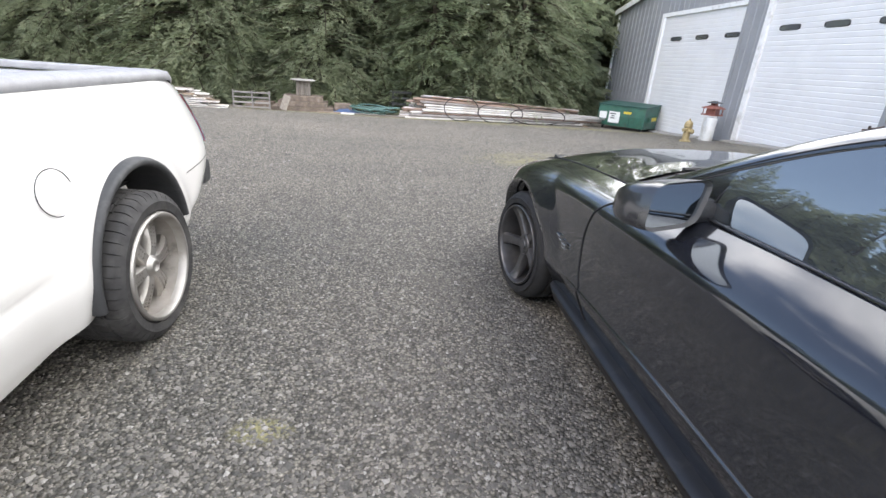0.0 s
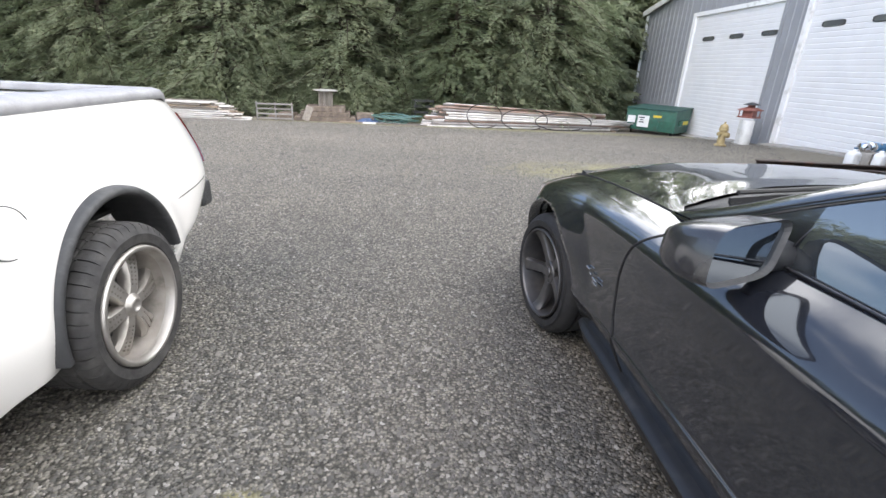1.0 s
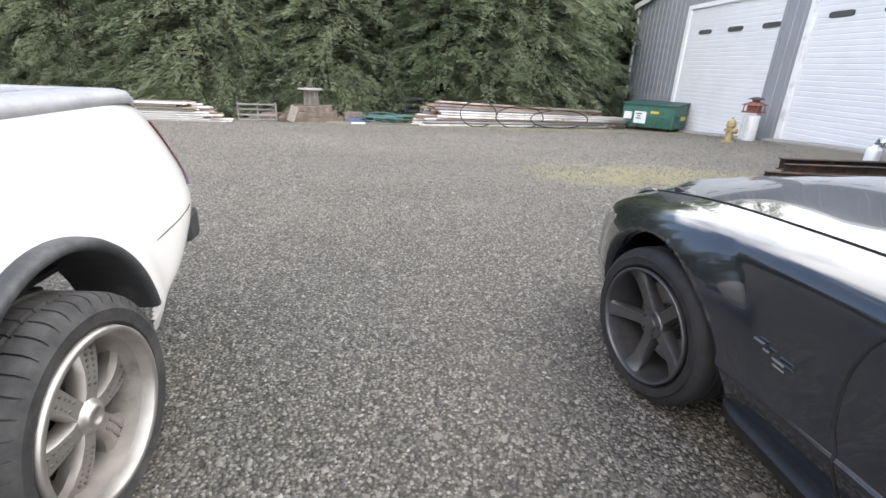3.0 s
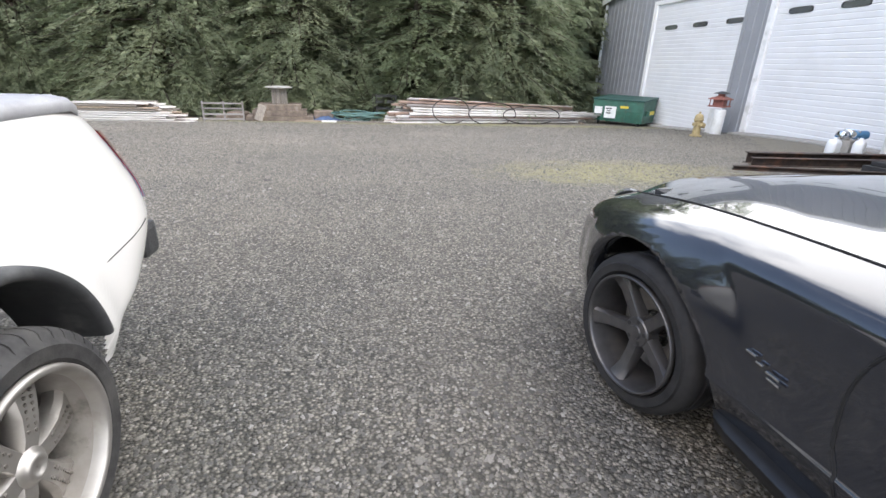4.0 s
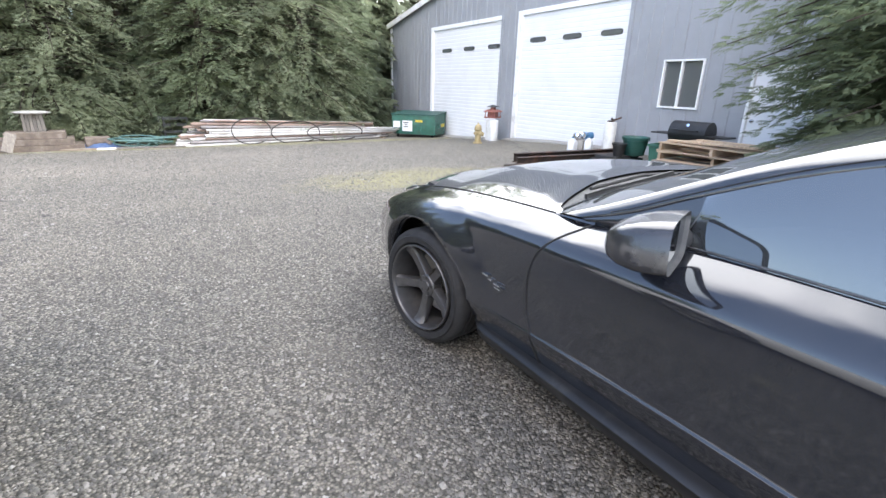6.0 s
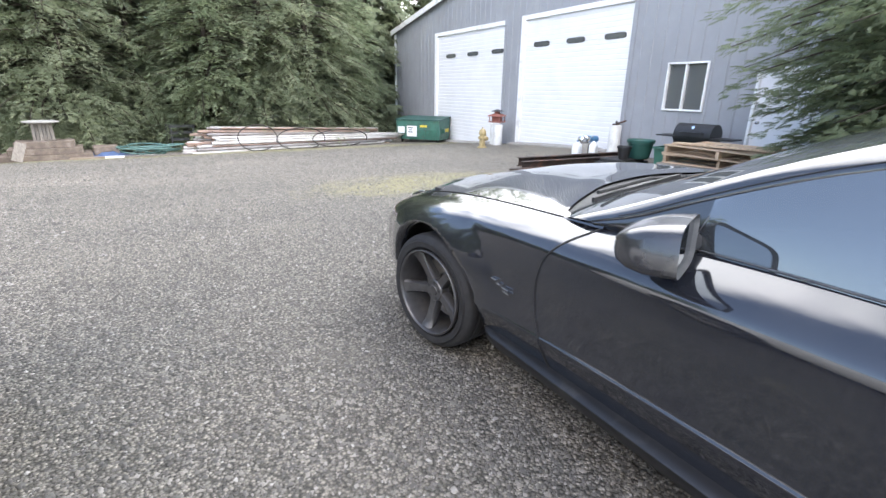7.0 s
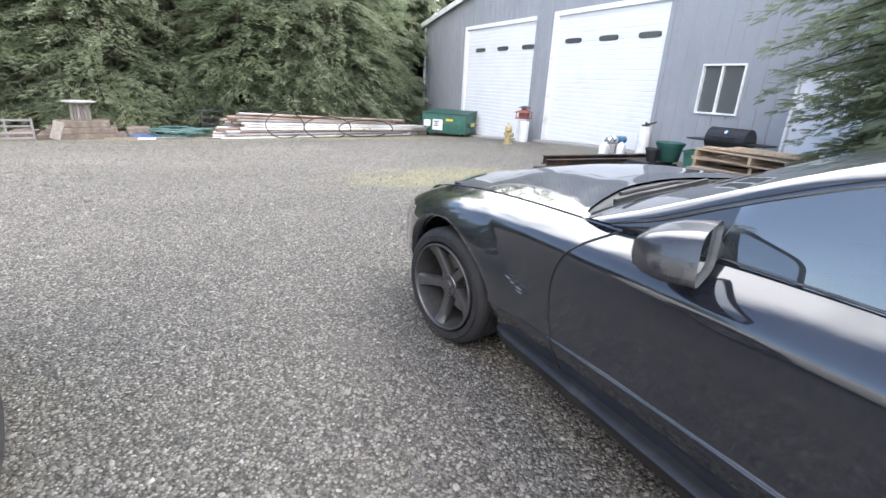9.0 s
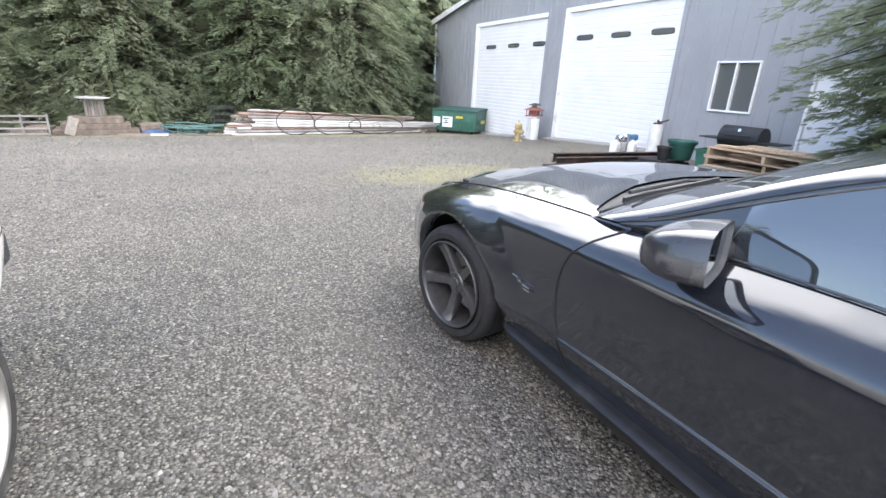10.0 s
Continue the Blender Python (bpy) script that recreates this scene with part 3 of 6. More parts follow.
    part("door_knob", lathe([(0.0, 0.0), (0.028, 0.0), (0.03, 0.008), (0.012, 0.012), (0.012, 0.035), (0.026, 0.042), (0.03, 0.055), (0.022, 0.07), (0.0, 0.073)], 16,
                            pose(WALL_X + 0.025, y0 - 0.14, 0.86, 0, -90, 0)), M_CHROME, d, "chrome knob", smooth=True)


build_garage()


# ---------------------------------------------------------------- conifers
def conifer_crown(seed, height, radius, start, limbs_n, gap, twig, lobes=3, low=1.0, clear=None, hang=1.0, bias=1.65, foot_h=1.7, spread=1.0, bough=0.45):
    """Drooping limbs set with flat, saw-edged sprays on both sides; low narrows the foot of the crown."""
    rng = np.random.default_rng(seed)
    limbs = bmesh.new()
    base, along, outs = [], [], []
    for k in range(limbs_n):
        f = ((k + rng.random()) / limbs_n) ** bias
        z = start + (height - start) * f
        foot = low + (1 - low) * min(1.0, max(0.0, (z - start) / foot_h))
        reach = radius * foot * (1 - f) ** 0.72 * rng.uniform(0.66, 1.14) + 0.12
        ang = rng.uniform(0, 2 * math.pi)
        ca, sa = math.cos(ang), math.sin(ang)
        lift, droop = rng.uniform(0.0, 0.40), rng.uniform(0.28, 0.60) * hang

        def at(q):
            wob = 0.07 * np.sin(4 * q + k)
            return np.stack([ca * reach * q - sa * wob, sa * reach * q + ca * wob, np.maximum(z + reach * (lift * q - (lift + droop) * q * q), 0.12)], -1)
        if reach > 0.7 and k % 3 == 0:
            add_tube(limbs, [Vector(v) for v in at(np.linspace(0, 1, 6))], [0.026 * (1 - 0.16 * i) for i in range(6)], 4)
        q = np.arange(0.30 * reach, reach + gap, gap) / reach
        q = np.minimum(np.repeat(q + rng.uniform(-0.5, 0.5, len(q)) * gap / reach, 2), 1.0)
        q = q[rng.random(len(q)) < 0.25 + 0.9 * q]
        base.append(at(q))
        along.append(q)
        outs.append(np.tile([ca, sa, 0.0], (len(q), 1)))
    p, q, out = np.concatenate(base), np.concatenate(along)[:, None], np.concatenate(outs)
    if clear is not None:
        keep = ~clear(p)
        p, q, out = p[keep], q[keep], out[keep]
    n = len(p)
    side = np.stack([-out[:, 1], out[:, 0], 0 * out[:, 0]], -1) * np.where(rng.random((n, 1)) < 0.5, -1, 1)
    away = rng.random((n, 1)) ** 1.3 * bough * (1.15 - 0.75 * q)      # side shoots carry the sprays out from the limb
    p = p + side * away + out * away * 0.55
    p[:, 2] = np.maximum(p[:, 2] - 0.30 * away[:, 0] + rng.uniform(-0.05, 0.07, n), 0.10)
    tw = side * rng.uniform(0.35, 1.0, (n, 1)) + out * rng.uniform(0.55, 1.1, (n, 1))
    tw[:, 2] += rng.uniform(-0.50, 0.30, n)
    tw /= np.linalg.norm(tw, axis=1, keepdims=True)
    up = np.stack([rng.uniform(-0.9, 0.9, n), rng.uniform(-0.9, 0.9, n), np.ones(n)], -1) + 0.5 * out
    flat = np.cross(tw, up)
    flat /= np.linalg.norm(flat, axis=1, keepdims=True)
    length = twig * (0.75 + 0.5 * (1 - q)) * rng.uniform(0.6, 1.25, (n, 1))
    down = np.array([0, 0, -1.0])
    vs = []
    for i in range(lobes + 1):                     # the stalk of the spray, sagging to its tip
        f = i / lobes
        vs.append(p + tw * length * f + down * length * 0.16 * f * f)
    for sd in (-1, 1):
        for i in range(lobes):
            f = (i + 0.9 + 0.5 * rng.random((n, 1))) / lobes
            wide = length * (0.46 - 0.28 * i / lobes) * rng.uniform(0.6, 1.25, (n, 1)) * spread
            vs.append(p + tw * (length * f + 0.35 * wide) + flat * sd * wide + down * (0.30 * wide + length * 0.16 * f * f))
    verts = np.stack(vs, 1).reshape(-1, 3)
    m = 3 * lobes + 1
    tri = [(i, i + 1, lobes + 1 + i) for i in range(lobes)] + [(i + 1, i, 2 * lobes + 1 + i) for i in range(lobes)]
    faces = (np.array(tri)[None] + m * np.arange(n)[:, None, None]).reshape(-1, 3)
    return verts, faces, limbs


def mesh_of(name, co, faces):
    """A mesh from arrays of places and triangles."""
    me = bpy.data.meshes.new(name)
    me.vertices.add(len(co))
    me.vertices.foreach_set("co", co.ravel())
    me.loops.add(faces.size)
    me.loops.foreach_set("vertex_index", faces.ravel().astype(np.int32))
    me.polygons.add(len(faces))
    me.polygons.foreach_set("loop_start", np.arange(0, faces.size, 3, dtype=np.int32))
    me.update(calc_edges=True)
    me.validate()
    return me


def conifer_proto(seed, height, radius, start, limbs_n, gap, twig, mat, **kw):
    t = empty("conifer_tree", 0, 0, 0)
    verts, faces, limbs = conifer_crown(seed, height, radius, start, limbs_n, gap, twig, **kw)
    add_tube(limbs, [(0.02 * math.sin(i), 0.02 * math.cos(2 * i), height * i / 8 - 0.1) for i in range(9)], [0.15 * (1 - 0.92 * i / 8) for i in range(9)], 9)
    part("trunk", limbs, M_BARK, t, smooth=True)
    me = mesh_of("crown", verts, faces)
    me.materials.append(mat)
    c = new("crown", me)
    c.parent = t
    return t


def build_trees():
    rng = random.Random(5)
    protos = [conifer_proto(11 + i, 7.6 + 0.6 * i, 2.35, 0.35 + 0.15 * i, 620, 0.025, 0.125, (M_NEEDLE, M_NEEDLE_B, M_NEEDLE)[i], lobes=2, bias=2.3, hang=0.55, low=0.80, foot_h=1.6, spread=0.62, bough=0.26) for i in range(3)]
    coarse = [conifer_proto(21 + i, 7.4 + 0.8 * i, 2.5, 0.4, 170, 0.16, 0.52, M_NEEDLE) for i in range(2)]
    label = "tall dense dark green conifer of the hedge row"
    first, back = [], []
    x = -15.0
    while x < 6.4:
        first.append((x + rng.uniform(-0.45, 0.45), 18.2 + rng.uniform(-0.6, 0.6)))
        x += 1.6
    x = -24.0
    while x < 7.5:
        back.append((x + rng.uniform(-0.3, 0.3), 20.6 + rng.uniform(-0.4, 0.4)))
        x += 1.55
    back += [(-20.0 + 2.0 * i + rng.uniform(-0.4, 0.4), 22.6 + rng.uniform(-0.4, 0.4)) for i in range(14)]
    back += [(8.3, 22.4), (6.0, 22.2), (7.3, 23.4), (8.9, 24.6), (10.2, 22.9), (12.4, 23.0), (14.6, 22.8), (-16.6, 18.3), (-18.3, 18.2)]
    used = set()
    for kind, spots in ((protos, first), (coarse, back)):
        for i, (x, y) in enumerate(spots):
            src = kind[i % len(kind)]
            m = pose(x, y, ground_z(y), 0, 0, rng.uniform(0, 360)) @ Matrix.Diagonal((*(rng.uniform(0.94, 1.12),) * 2, rng.uniform(0.95, 1.1), 1))
            if src.name in used:
                o = copy_thing(src, m)
            else:
                used.add(src.name)
                o = src
                o.matrix_world = m
            if x > 7.8:
                o.scale = (1.3, 1.3, 1.35)
            tagged(o, label, "tree", "hedge row")
    # western wood, which shows in the paint and the glass
    for i in range(16):
        o = copy_thing(coarse[i % 2], pose(-18.5 + rng.uniform(-1.2, 1.2), -13.0 + 2.3 * i, 0, 0, 0, rng.uniform(0, 360)))
        s = rng.uniform(0.46, 0.58) if i < 11 else rng.uniform(1.05, 1.3)
        o.scale = (s, s, s)
        tagged(o, "tall conifer at the western edge of the yard", "tree", "western wood")
    near = conifer_proto(31, 7.5, 3.75, 0.25, 1500, 0.034, 0.16, M_NEEDLE_C, lobes=5, low=0.36, hang=0.38, bias=2.1, foot_h=2.6, spread=0.70, bough=0.45, clear=lambda p: (p[:, 0] > 1.75) | (p[:, 1] < -1.6))
    near.matrix_world = pose(7.05, 1.5, 0, 0, 0, 0)
    tagged(near, "bushy conifer growing in front of the garage entrance", "tree")


build_trees()


# ---------------------------------------------------------------- vehicles
def ring_rows(profile, ky, seg, sgn, m, notch=None):
    """Rings about the axle (x): profile of (outward, radius); the plan is ky times as long as it is high."""
    rows = []
    for s, r in profile:
        row = []
        for i in range(seg):
            t = 2 * math.pi * i / seg
            rr = r - (notch(i, s, r) if notch else 0.0)
            row.append(m @ Vector((sgn * s, rr * ky * math.cos(t), rr * math.sin(t))))
        rows.append(row)
    return rows


def wheel_tyre(parent, m, sgn, ky, radius, rim, width, tread, mat):
    w = width / 2
    prof = [(-w, rim), (-w - 0.004, rim + 0.3 * (radius - rim)), (-w + 0.004, radius - 0.035), (-w + 0.010, radius - 0.016), (-w + 0.020, radius - 0.006), (-w + 0.036, radius - 0.001)]
    for a in (-0.56, -0.08, 0.40):            # grooves round the tread
        c = a * w + 0.08 * w
        prof += [(c - 0.009, radius), (c - 0.007, radius - 0.009), (c + 0.007, radius - 0.009), (c + 0.009, radius)]
    prof += [(w - 0.036, radius - 0.001), (w - 0.020, radius - 0.006), (w - 0.010, radius - 0.014), (w - 0.002, radius - 0.032), (w + 0.008, rim + 0.55 * (radius - rim)), (w + 0.007, rim + 0.5 * (radius - rim)), (w + 0.004, rim + 0.2 * (radius - rim)), (w - 0.006, rim + 0.01), (w - 0.03, rim - 0.012)]
    blocks = 46 if tread else 24
    cuts = (0.0, 0.43, 0.86, 0.885, 0.965, 0.99) if tread else (0.0, 0.33, 0.66)      # the last part of a pitch is the slit

    bm = bmesh.new()
    rows = []
    for s, r in prof:
        row = []
        for b in range(blocks):
            for k, c in enumerate(cuts):
                skew = 0.25 * s / w
                t = 2 * math.pi * (b + c + skew) / blocks
                deep = 0.009 if (tread and k in (3, 4) and r > radius - 0.02 and abs(s) > 0.12 * w) else 0.0
                row.append(m @ Vector((sgn * s, (r - deep) * ky * math.cos(t), (r - deep) * math.sin(t))))
        rows.append(row)
    grid_faces(bm, rows, wrap=True)
    return part("tyre", bm, mat, parent, auto=30)


def rim_ring(prof, ky, sgn, m, seg=72):
    bm = bmesh.new()
    grid_faces(bm, ring_rows(prof, ky, seg, sgn, m), wrap=True)
    return bm


def spoke_mesh(angle, ky, sgn, m, stations):
    """One spoke: stations of (radius, half width, outer depth, thickness)."""
    bm = bmesh.new()
    rows = []
    c, s = math.cos(angle), math.sin(angle)
    for r, hw, out, th in stations:
        row = []
        for q, o in ((-hw, out - 0.35 * th), (-0.72 * hw, out), (0.72 * hw, out), (hw, out - 0.35 * th), (hw * 0.9, out - th), (-hw * 0.9, out - th)):
            row.append(m @ Vector((sgn * o, (r * c - q * s) * ky, r * s + q * c)))
        rows.append(row)
    grid_faces(bm, rows, wrap=True, cap=True)
    return bm


def sports_wheel(parent, cx, cy, cz, sgn, ky, steer=0.0):
    """Deep matt gunmetal five-spoke wheel on a low tyre."""
    w = empty("wheel")
    w.parent = parent
    m = pose(cx, cy, cz, 0, 0, steer)
    wheel_tyre(w, m, sgn, ky, 0.304, 0.223, 0.26, False, M_TYRE_DARK)
    rim = part("rim", rim_ring([(0.125, 0.224), (0.139, 0.226), (0.144, 0.222), (0.141, 0.216), (0.130, 0.213), (0.10, 0.209), (0.02, 0.205), (-0.10, 0.215), (-0.13, 0.240)], ky, sgn, m), M_DARKALLOY, w, "gunmetal rim", smooth=True)
    for k in range(5):
        a = math.pi / 2 + 0.75 + k * 2 * math.pi / 5
        part("spoke", spoke_mesh(a, ky, sgn, m, [(0.02, 0.030, 0.082, 0.05), (0.055, 0.029, 0.086, 0.05), (0.10, 0.027, 0.092, 0.045), (0.16, 0.029, 0.103, 0.04), (0.196, 0.034, 0.118, 0.035), (0.219, 0.041, 0.131, 0.03)]), M_DARKALLOY, rim, auto=40)
    part("hub_cap", rim_ring([(0.040, 0.064), (0.084, 0.060), (0.091, 0.054), (0.091, 0.028), (0.097, 0.025), (0.097, 0.002)], ky, sgn, m, 30), M_DARKALLOY, rim, auto=35)
    for k in range(5):
        a = math.pi / 2 + 0.75 + (k + 0.5) * 2 * math.pi / 5
        y, z = 0.044 * math.cos(a) * ky, 0.044 * math.sin(a)
        part("wheel_nut", rod(m @ Vector((sgn * 0.06, y, z)), m @ Vector((sgn * 0.0925, y, z)), 0.0085, seg=8), M_IRON, rim)
    part("brake_disc", rim_ring([(-0.02, 0.07), (0.0, 0.075), (0.0, 0.165), (-0.02, 0.165)], ky, sgn, m, 48), M_DISC, w, smooth=False)
    part("brake_caliper", box(0.06, 0.10, 0.16, m @ pose(sgn * -0.01, -0.16, 0.03), 0.02), M_IRON, w)
    return w


CAR_X = 1.87


def build_car():
    """Black two-door coupe; u is the distance from its middle plane, y runs to its nose."""
    car = empty("coupe_car", 0, 0, 0, 0, "dusty black two-door sports coupe with gunmetal wheels on gravel", "car")
    K = {  # line: (y: half width), (y: height)
        0: ([(-1.95, 0.80), (-1.2, 0.96), (1.9, 0.985), (2.9, 1.01), (3.1, 0.985), (3.2, 0.95), (3.42, 0.74), (3.52, 0.5)], [(-1.95, 0.33), (-1.2, 0.21), (1.9, 0.20), (2.9, 0.17), (3.52, 0.21)]),
        1: ([(-1.95, 0.86), (-1.2, 1.03), (1.9, 1.045), (2.9, 1.085), (3.1, 1.055), (3.22, 1.01), (3.42, 0.81), (3.54, 0.52)], [(-1.95, 0.40), (-1.2, 0.29), (1.9, 0.285), (2.9, 0.26), (3.54, 0.28)]),
        2: ([(-1.95, 0.93), (-1.2, 1.09), (1.9, 1.098), (2.9, 1.105), (3.1, 1.078), (3.22, 1.03), (3.42, 0.83), (3.55, 0.53)], [(-1.95, 0.48), (-1.2, 0.42), (0.8, 0.422), (1.9, 0.397), (2.9, 0.36), (3.55, 0.37)]),
        3: ([(-1.95, 0.95), (-1.2, 1.10), (1.9, 1.092), (2.9, 1.105), (3.1, 1.078), (3.22, 1.025), (3.40, 0.83), (3.52, 0.53)], [(-1.95, 0.62), (-1.2, 0.58), (1.9, 0.55), (2.9, 0.48), (3.52, 0.46)]),
        4: ([(-1.95, 0.94), (-1.2, 1.105), (1.9, 1.094), (2.9, 1.100), (3.1, 1.065), (3.2, 1.015), (3.37, 0.81), (3.48, 0.52)], [(-1.95, 0.74), (-1.2, 0.735), (1.9, 0.705), (2.9, 0.61), (3.48, 0.54)]),
        5: ([(-1.95, 0.90), (-1.2, 1.083), (1.9, 1.070), (2.5, 1.050), (2.9, 1.040), (3.1, 0.995), (3.2, 0.945), (3.33, 0.77), (3.43, 0.5)], [(-1.95, 0.83), (-1.2, 0.82), (0.8, 0.81), (1.9, 0.785), (2.5, 0.755), (2.9, 0.695), (3.2, 0.64), (3.43, 0.60)]),
        6: ([(-1.95, 0.82), (-1.2, 0.96), (0.8, 0.955), (1.6, 0.945), (1.8, 0.925), (2.5, 0.905), (2.9, 0.88), (3.2, 0.78), (3.3, 0.65), (3.38, 0.45)], [(-1.95, 0.875), (-1.2, 0.885), (0.8, 0.885), (1.6, 0.862), (1.8, 0.85), (2.5, 0.805), (2.9, 0.745), (3.2, 0.68), (3.38, 0.635)]),
    }
    crown = [(-1.95, 0.03), (1.8, 0.045), (2.5, 0.062), (3.0, 0.055), (3.38, 0.02)]
    arch = [(2.49, 0.340, 0.400, 0.338), (-0.70, 0.335, 0.44, 0.35)]
    ys = sorted(set(np.linspace(-1.95, 1.70, 60).round(4)) | set(np.linspace(1.70, 1.80, 4).round(4)) | set(np.linspace(1.80, 3.0, 62).round(4)) | set(np.linspace(3.0, 3.36, 16).round(4)))
    nsub, nhood = 8, 14
    gap = [(0.20, 1.67), (0.415, 1.69), (0.50, 1.725), (0.60, 1.735), (0.70, 1.715), (0.80, 1.65), (0.86, 1.585)]

    def step(a, b, v):
        t = min(1.0, max(0.0, (v - a) / (b - a)))
        return t * t * (3 - 2 * t)

    def station(y):
        pts = [(smooth_table(K[k][0], y), smooth_table(K[k][1], y)) for k in range(7)]
        lip = (pts[2][0] - 0.005 + 0.005 * min(1.0, max(0.0, (y - 1.6) / 0.35)), pts[2][1] + 0.036)          # pressed lip along the foot of the door
        line = []
        knots = pts[:3] + [lip] + pts[3:]
        for q in range(len(knots) - 1):
            ext = [knots[max(q - 1, 0)], knots[q], knots[q + 1], knots[min(q + 2, len(knots) - 1)]]
            for i in range(nsub):
                t = i / nsub
                line.append(Vector([0.5 * (2 * b + (c - a) * t + (2 * a - 5 * b + 4 * c - d) * t * t + (3 * b - a - 3 * c + d) * t ** 3) for a, b, c, d in zip(*ext)] + [0.0]))
        line.append(Vector((*knots[-1], 0.0)))
        out = []
        for q, p in enumerate(line):
            u, z = p.x, p.y
            shift = (smooth_table(gap, z) - 1.70) * math.exp(-((y - 1.70) / 0.22) ** 2) if y > -1 else 0.0
            for ay, az, ry, rz in arch:
                d = math.hypot((y - ay) / ry, (z - az) / rz)
                if z < 0.86:
                    ring = 1.0 if y > ay else step(0.40, 0.62, z)          # sloped band round the arch, which runs out low behind the wheel
                    cone = max(0.0, 1 - max(0.0, d - 1.0) / 0.44)
                    u += (0.012 * (1 - step(1.0, 2.2, d)) + 0.046 * cone * (0.30 + 0.70 * ring)) * min(1.0, max(0.0, (0.90 - z) / 0.12)) * (0.40 + 0.60 * step(0.28, 0.60, z))
            out.append((u, y + shift, z))
        u6, z6 = pts[6]
        c = smooth_table(crown, y)
        for i in range(1, nhood + 1):
            f = i / nhood
            u = u6 * (1 - f)
            bulge = c * math.sin(f * math.pi / 2) + 0.018 * (1 - math.exp(-f / 0.16)) * min(1, max(0, (y - 1.7) * 4)) + 0.012 * math.exp(-((u - 0.45) / 0.10) ** 2) * min(1, max(0, (y - 1.7) * 4))
            sh = 0.30 * (1 - (u / u6) ** 2) * max(0.0, 1 - abs(y - 1.8) / 1.3) if y >= 1.8 else 0.30 * (1 - (u / u6) ** 2) * max(0.0, 1 - (1.8 - y) / 0.12)
            nose = 0.20 * (1 - (u / max(u6, 0.3)) ** 2) * max(0.0, (y - 2.9) / 0.46)
            out.append((u, y + sh + nose, z6 + bulge))
        return out
    grid = [station(y) for y in ys]
    nose = 3.36
    i_gap, i_hood = ys.index(1.70), ys.index(1.80)
    n6 = 7 * nsub

    def panel(name, i0, i1, j0, j1, side, cut=True, lip=0.07, label=""):
        bm = bmesh.new()
        vs = [[bm.verts.new((CAR_X - side * u, y, z)) for u, y, z in grid[i][j0:j1 + 1]] for i in range(i0, i1 + 1)]
        for a, b in zip(vs, vs[1:]):
            for q in range(len(a) - 1):
                bm.faces.new((a[q], a[q + 1], b[q + 1], b[q]))
        if cut:
            for ay, az, ry, rz in arch:
                dist = lambda v: math.hypot((v.co.y - ay) / ry, (v.co.z - az) / rz)
                dead = [f for f in bm.faces if sum(dist(v) < 1 for v in f.verts) >= 3]
                if not dead:
                    continue
                rim = {v for f in dead for v in f.verts}
                bmesh.ops.delete(bm, geom=dead, context="FACES")
                for v in [v for v in rim if v.is_valid and v.link_faces]:
                    d = dist(v)
                    if 0.6 < d < 1.25:
                        v.co.y, v.co.z = ay + (v.co.y - ay) / d, az + (v.co.z - az) / d
                edges = [e for e in bm.edges if len(e.link_faces) == 1 and all(abs(dist(v) - 1) < 0.02 for v in e.verts)]
                ext = bmesh.ops.extrude_edge_only(bm, edges=edges)
                for v in [g for g in ext["geom"] if isinstance(g, bmesh.types.BMVert)]:
                    v.co.x += side * lip
        return part(name, bm, M_BLACK, car, label, smooth=True)
    last = len(ys) - 1
    for side in (1, -1):
        panel("front_fender", i_gap, last, 0, n6, side)
        i_rear = max(i for i, y in enumerate(ys) if y < 0.22)
        door = panel("door", i_rear, i_gap, 0, n6, side)
        panel("rear_fender", 0, i_rear, 0, n6, side)
        # joints
        def seam(pts, r=0.0042, parent=door):
            part("panel_joint", tube(pts, r, 6), M_SEAM, parent)
        seam([Vector((CAR_X - side * (u + 0.0005), y, z)) for u, y, z in grid[i_gap][8:n6 + 1]])
        seam([Vector((CAR_X - side * (u - 0.002), y, z + 0.001)) for u, y, z in [grid[i][n6] for i in range(i_hood, last + 1)]], 0.004, car)
        seam([Vector((CAR_X - side * u, y, z)) for u, y, z in grid[i_rear][8:n6 + 1]])
        # sill skirt
        bm = bmesh.new()
        prof = [(1.025, 0.292), (1.060, 0.280), (1.080, 0.272), (1.085, 0.266), (1.083, 0.258), (1.066, 0.215), (1.04, 0.190), (0.98, 0.185), (0.95, 0.262)]
        rows = [[(CAR_X - side * (u + f), y, z) for u, z in prof] for y, f in ((2.12, -0.05), (2.07, -0.012), (2.0, 0.0), (0.8, 0.0), (-0.15, 0.0), (-0.2, -0.03))]
        grid_faces(bm, rows, wrap=True, cap=True)
        part("side_skirt", bm, M_SKIRT, car, auto=30)
    # bonnet, joined over the middle
    bm = bmesh.new()
    rows = []
    for i in range(i_hood, last + 1):
        half = grid[i][n6:]
        rows.append([(CAR_X - u, y, z) for u, y, z in half] + [(CAR_X + u, y, z) for u, y, z in half[::-1][1:]])
    hv = grid_faces(bm, rows)
    inner = [v for r in hv[1:-1] for v in r[1:-1]]
    for _ in range(5):
        bmesh.ops.smooth_vert(bm, verts=inner, factor=0.5, use_axis_z=True)
    part("bonnet", bm, M_BLACK, car, smooth=True)
    # boot lid
    bm = bmesh.new()
    rows = [[(CAR_X - u, y, z) for u, y, z in grid[i][n6:]] + [(CAR_X + u, y, z) for u, y, z in grid[i][n6:][::-1][1:]] for i in range(0, 15)]
    grid_faces(bm, rows)
    part("boot_lid", bm, M_BLACK, car, smooth=True)
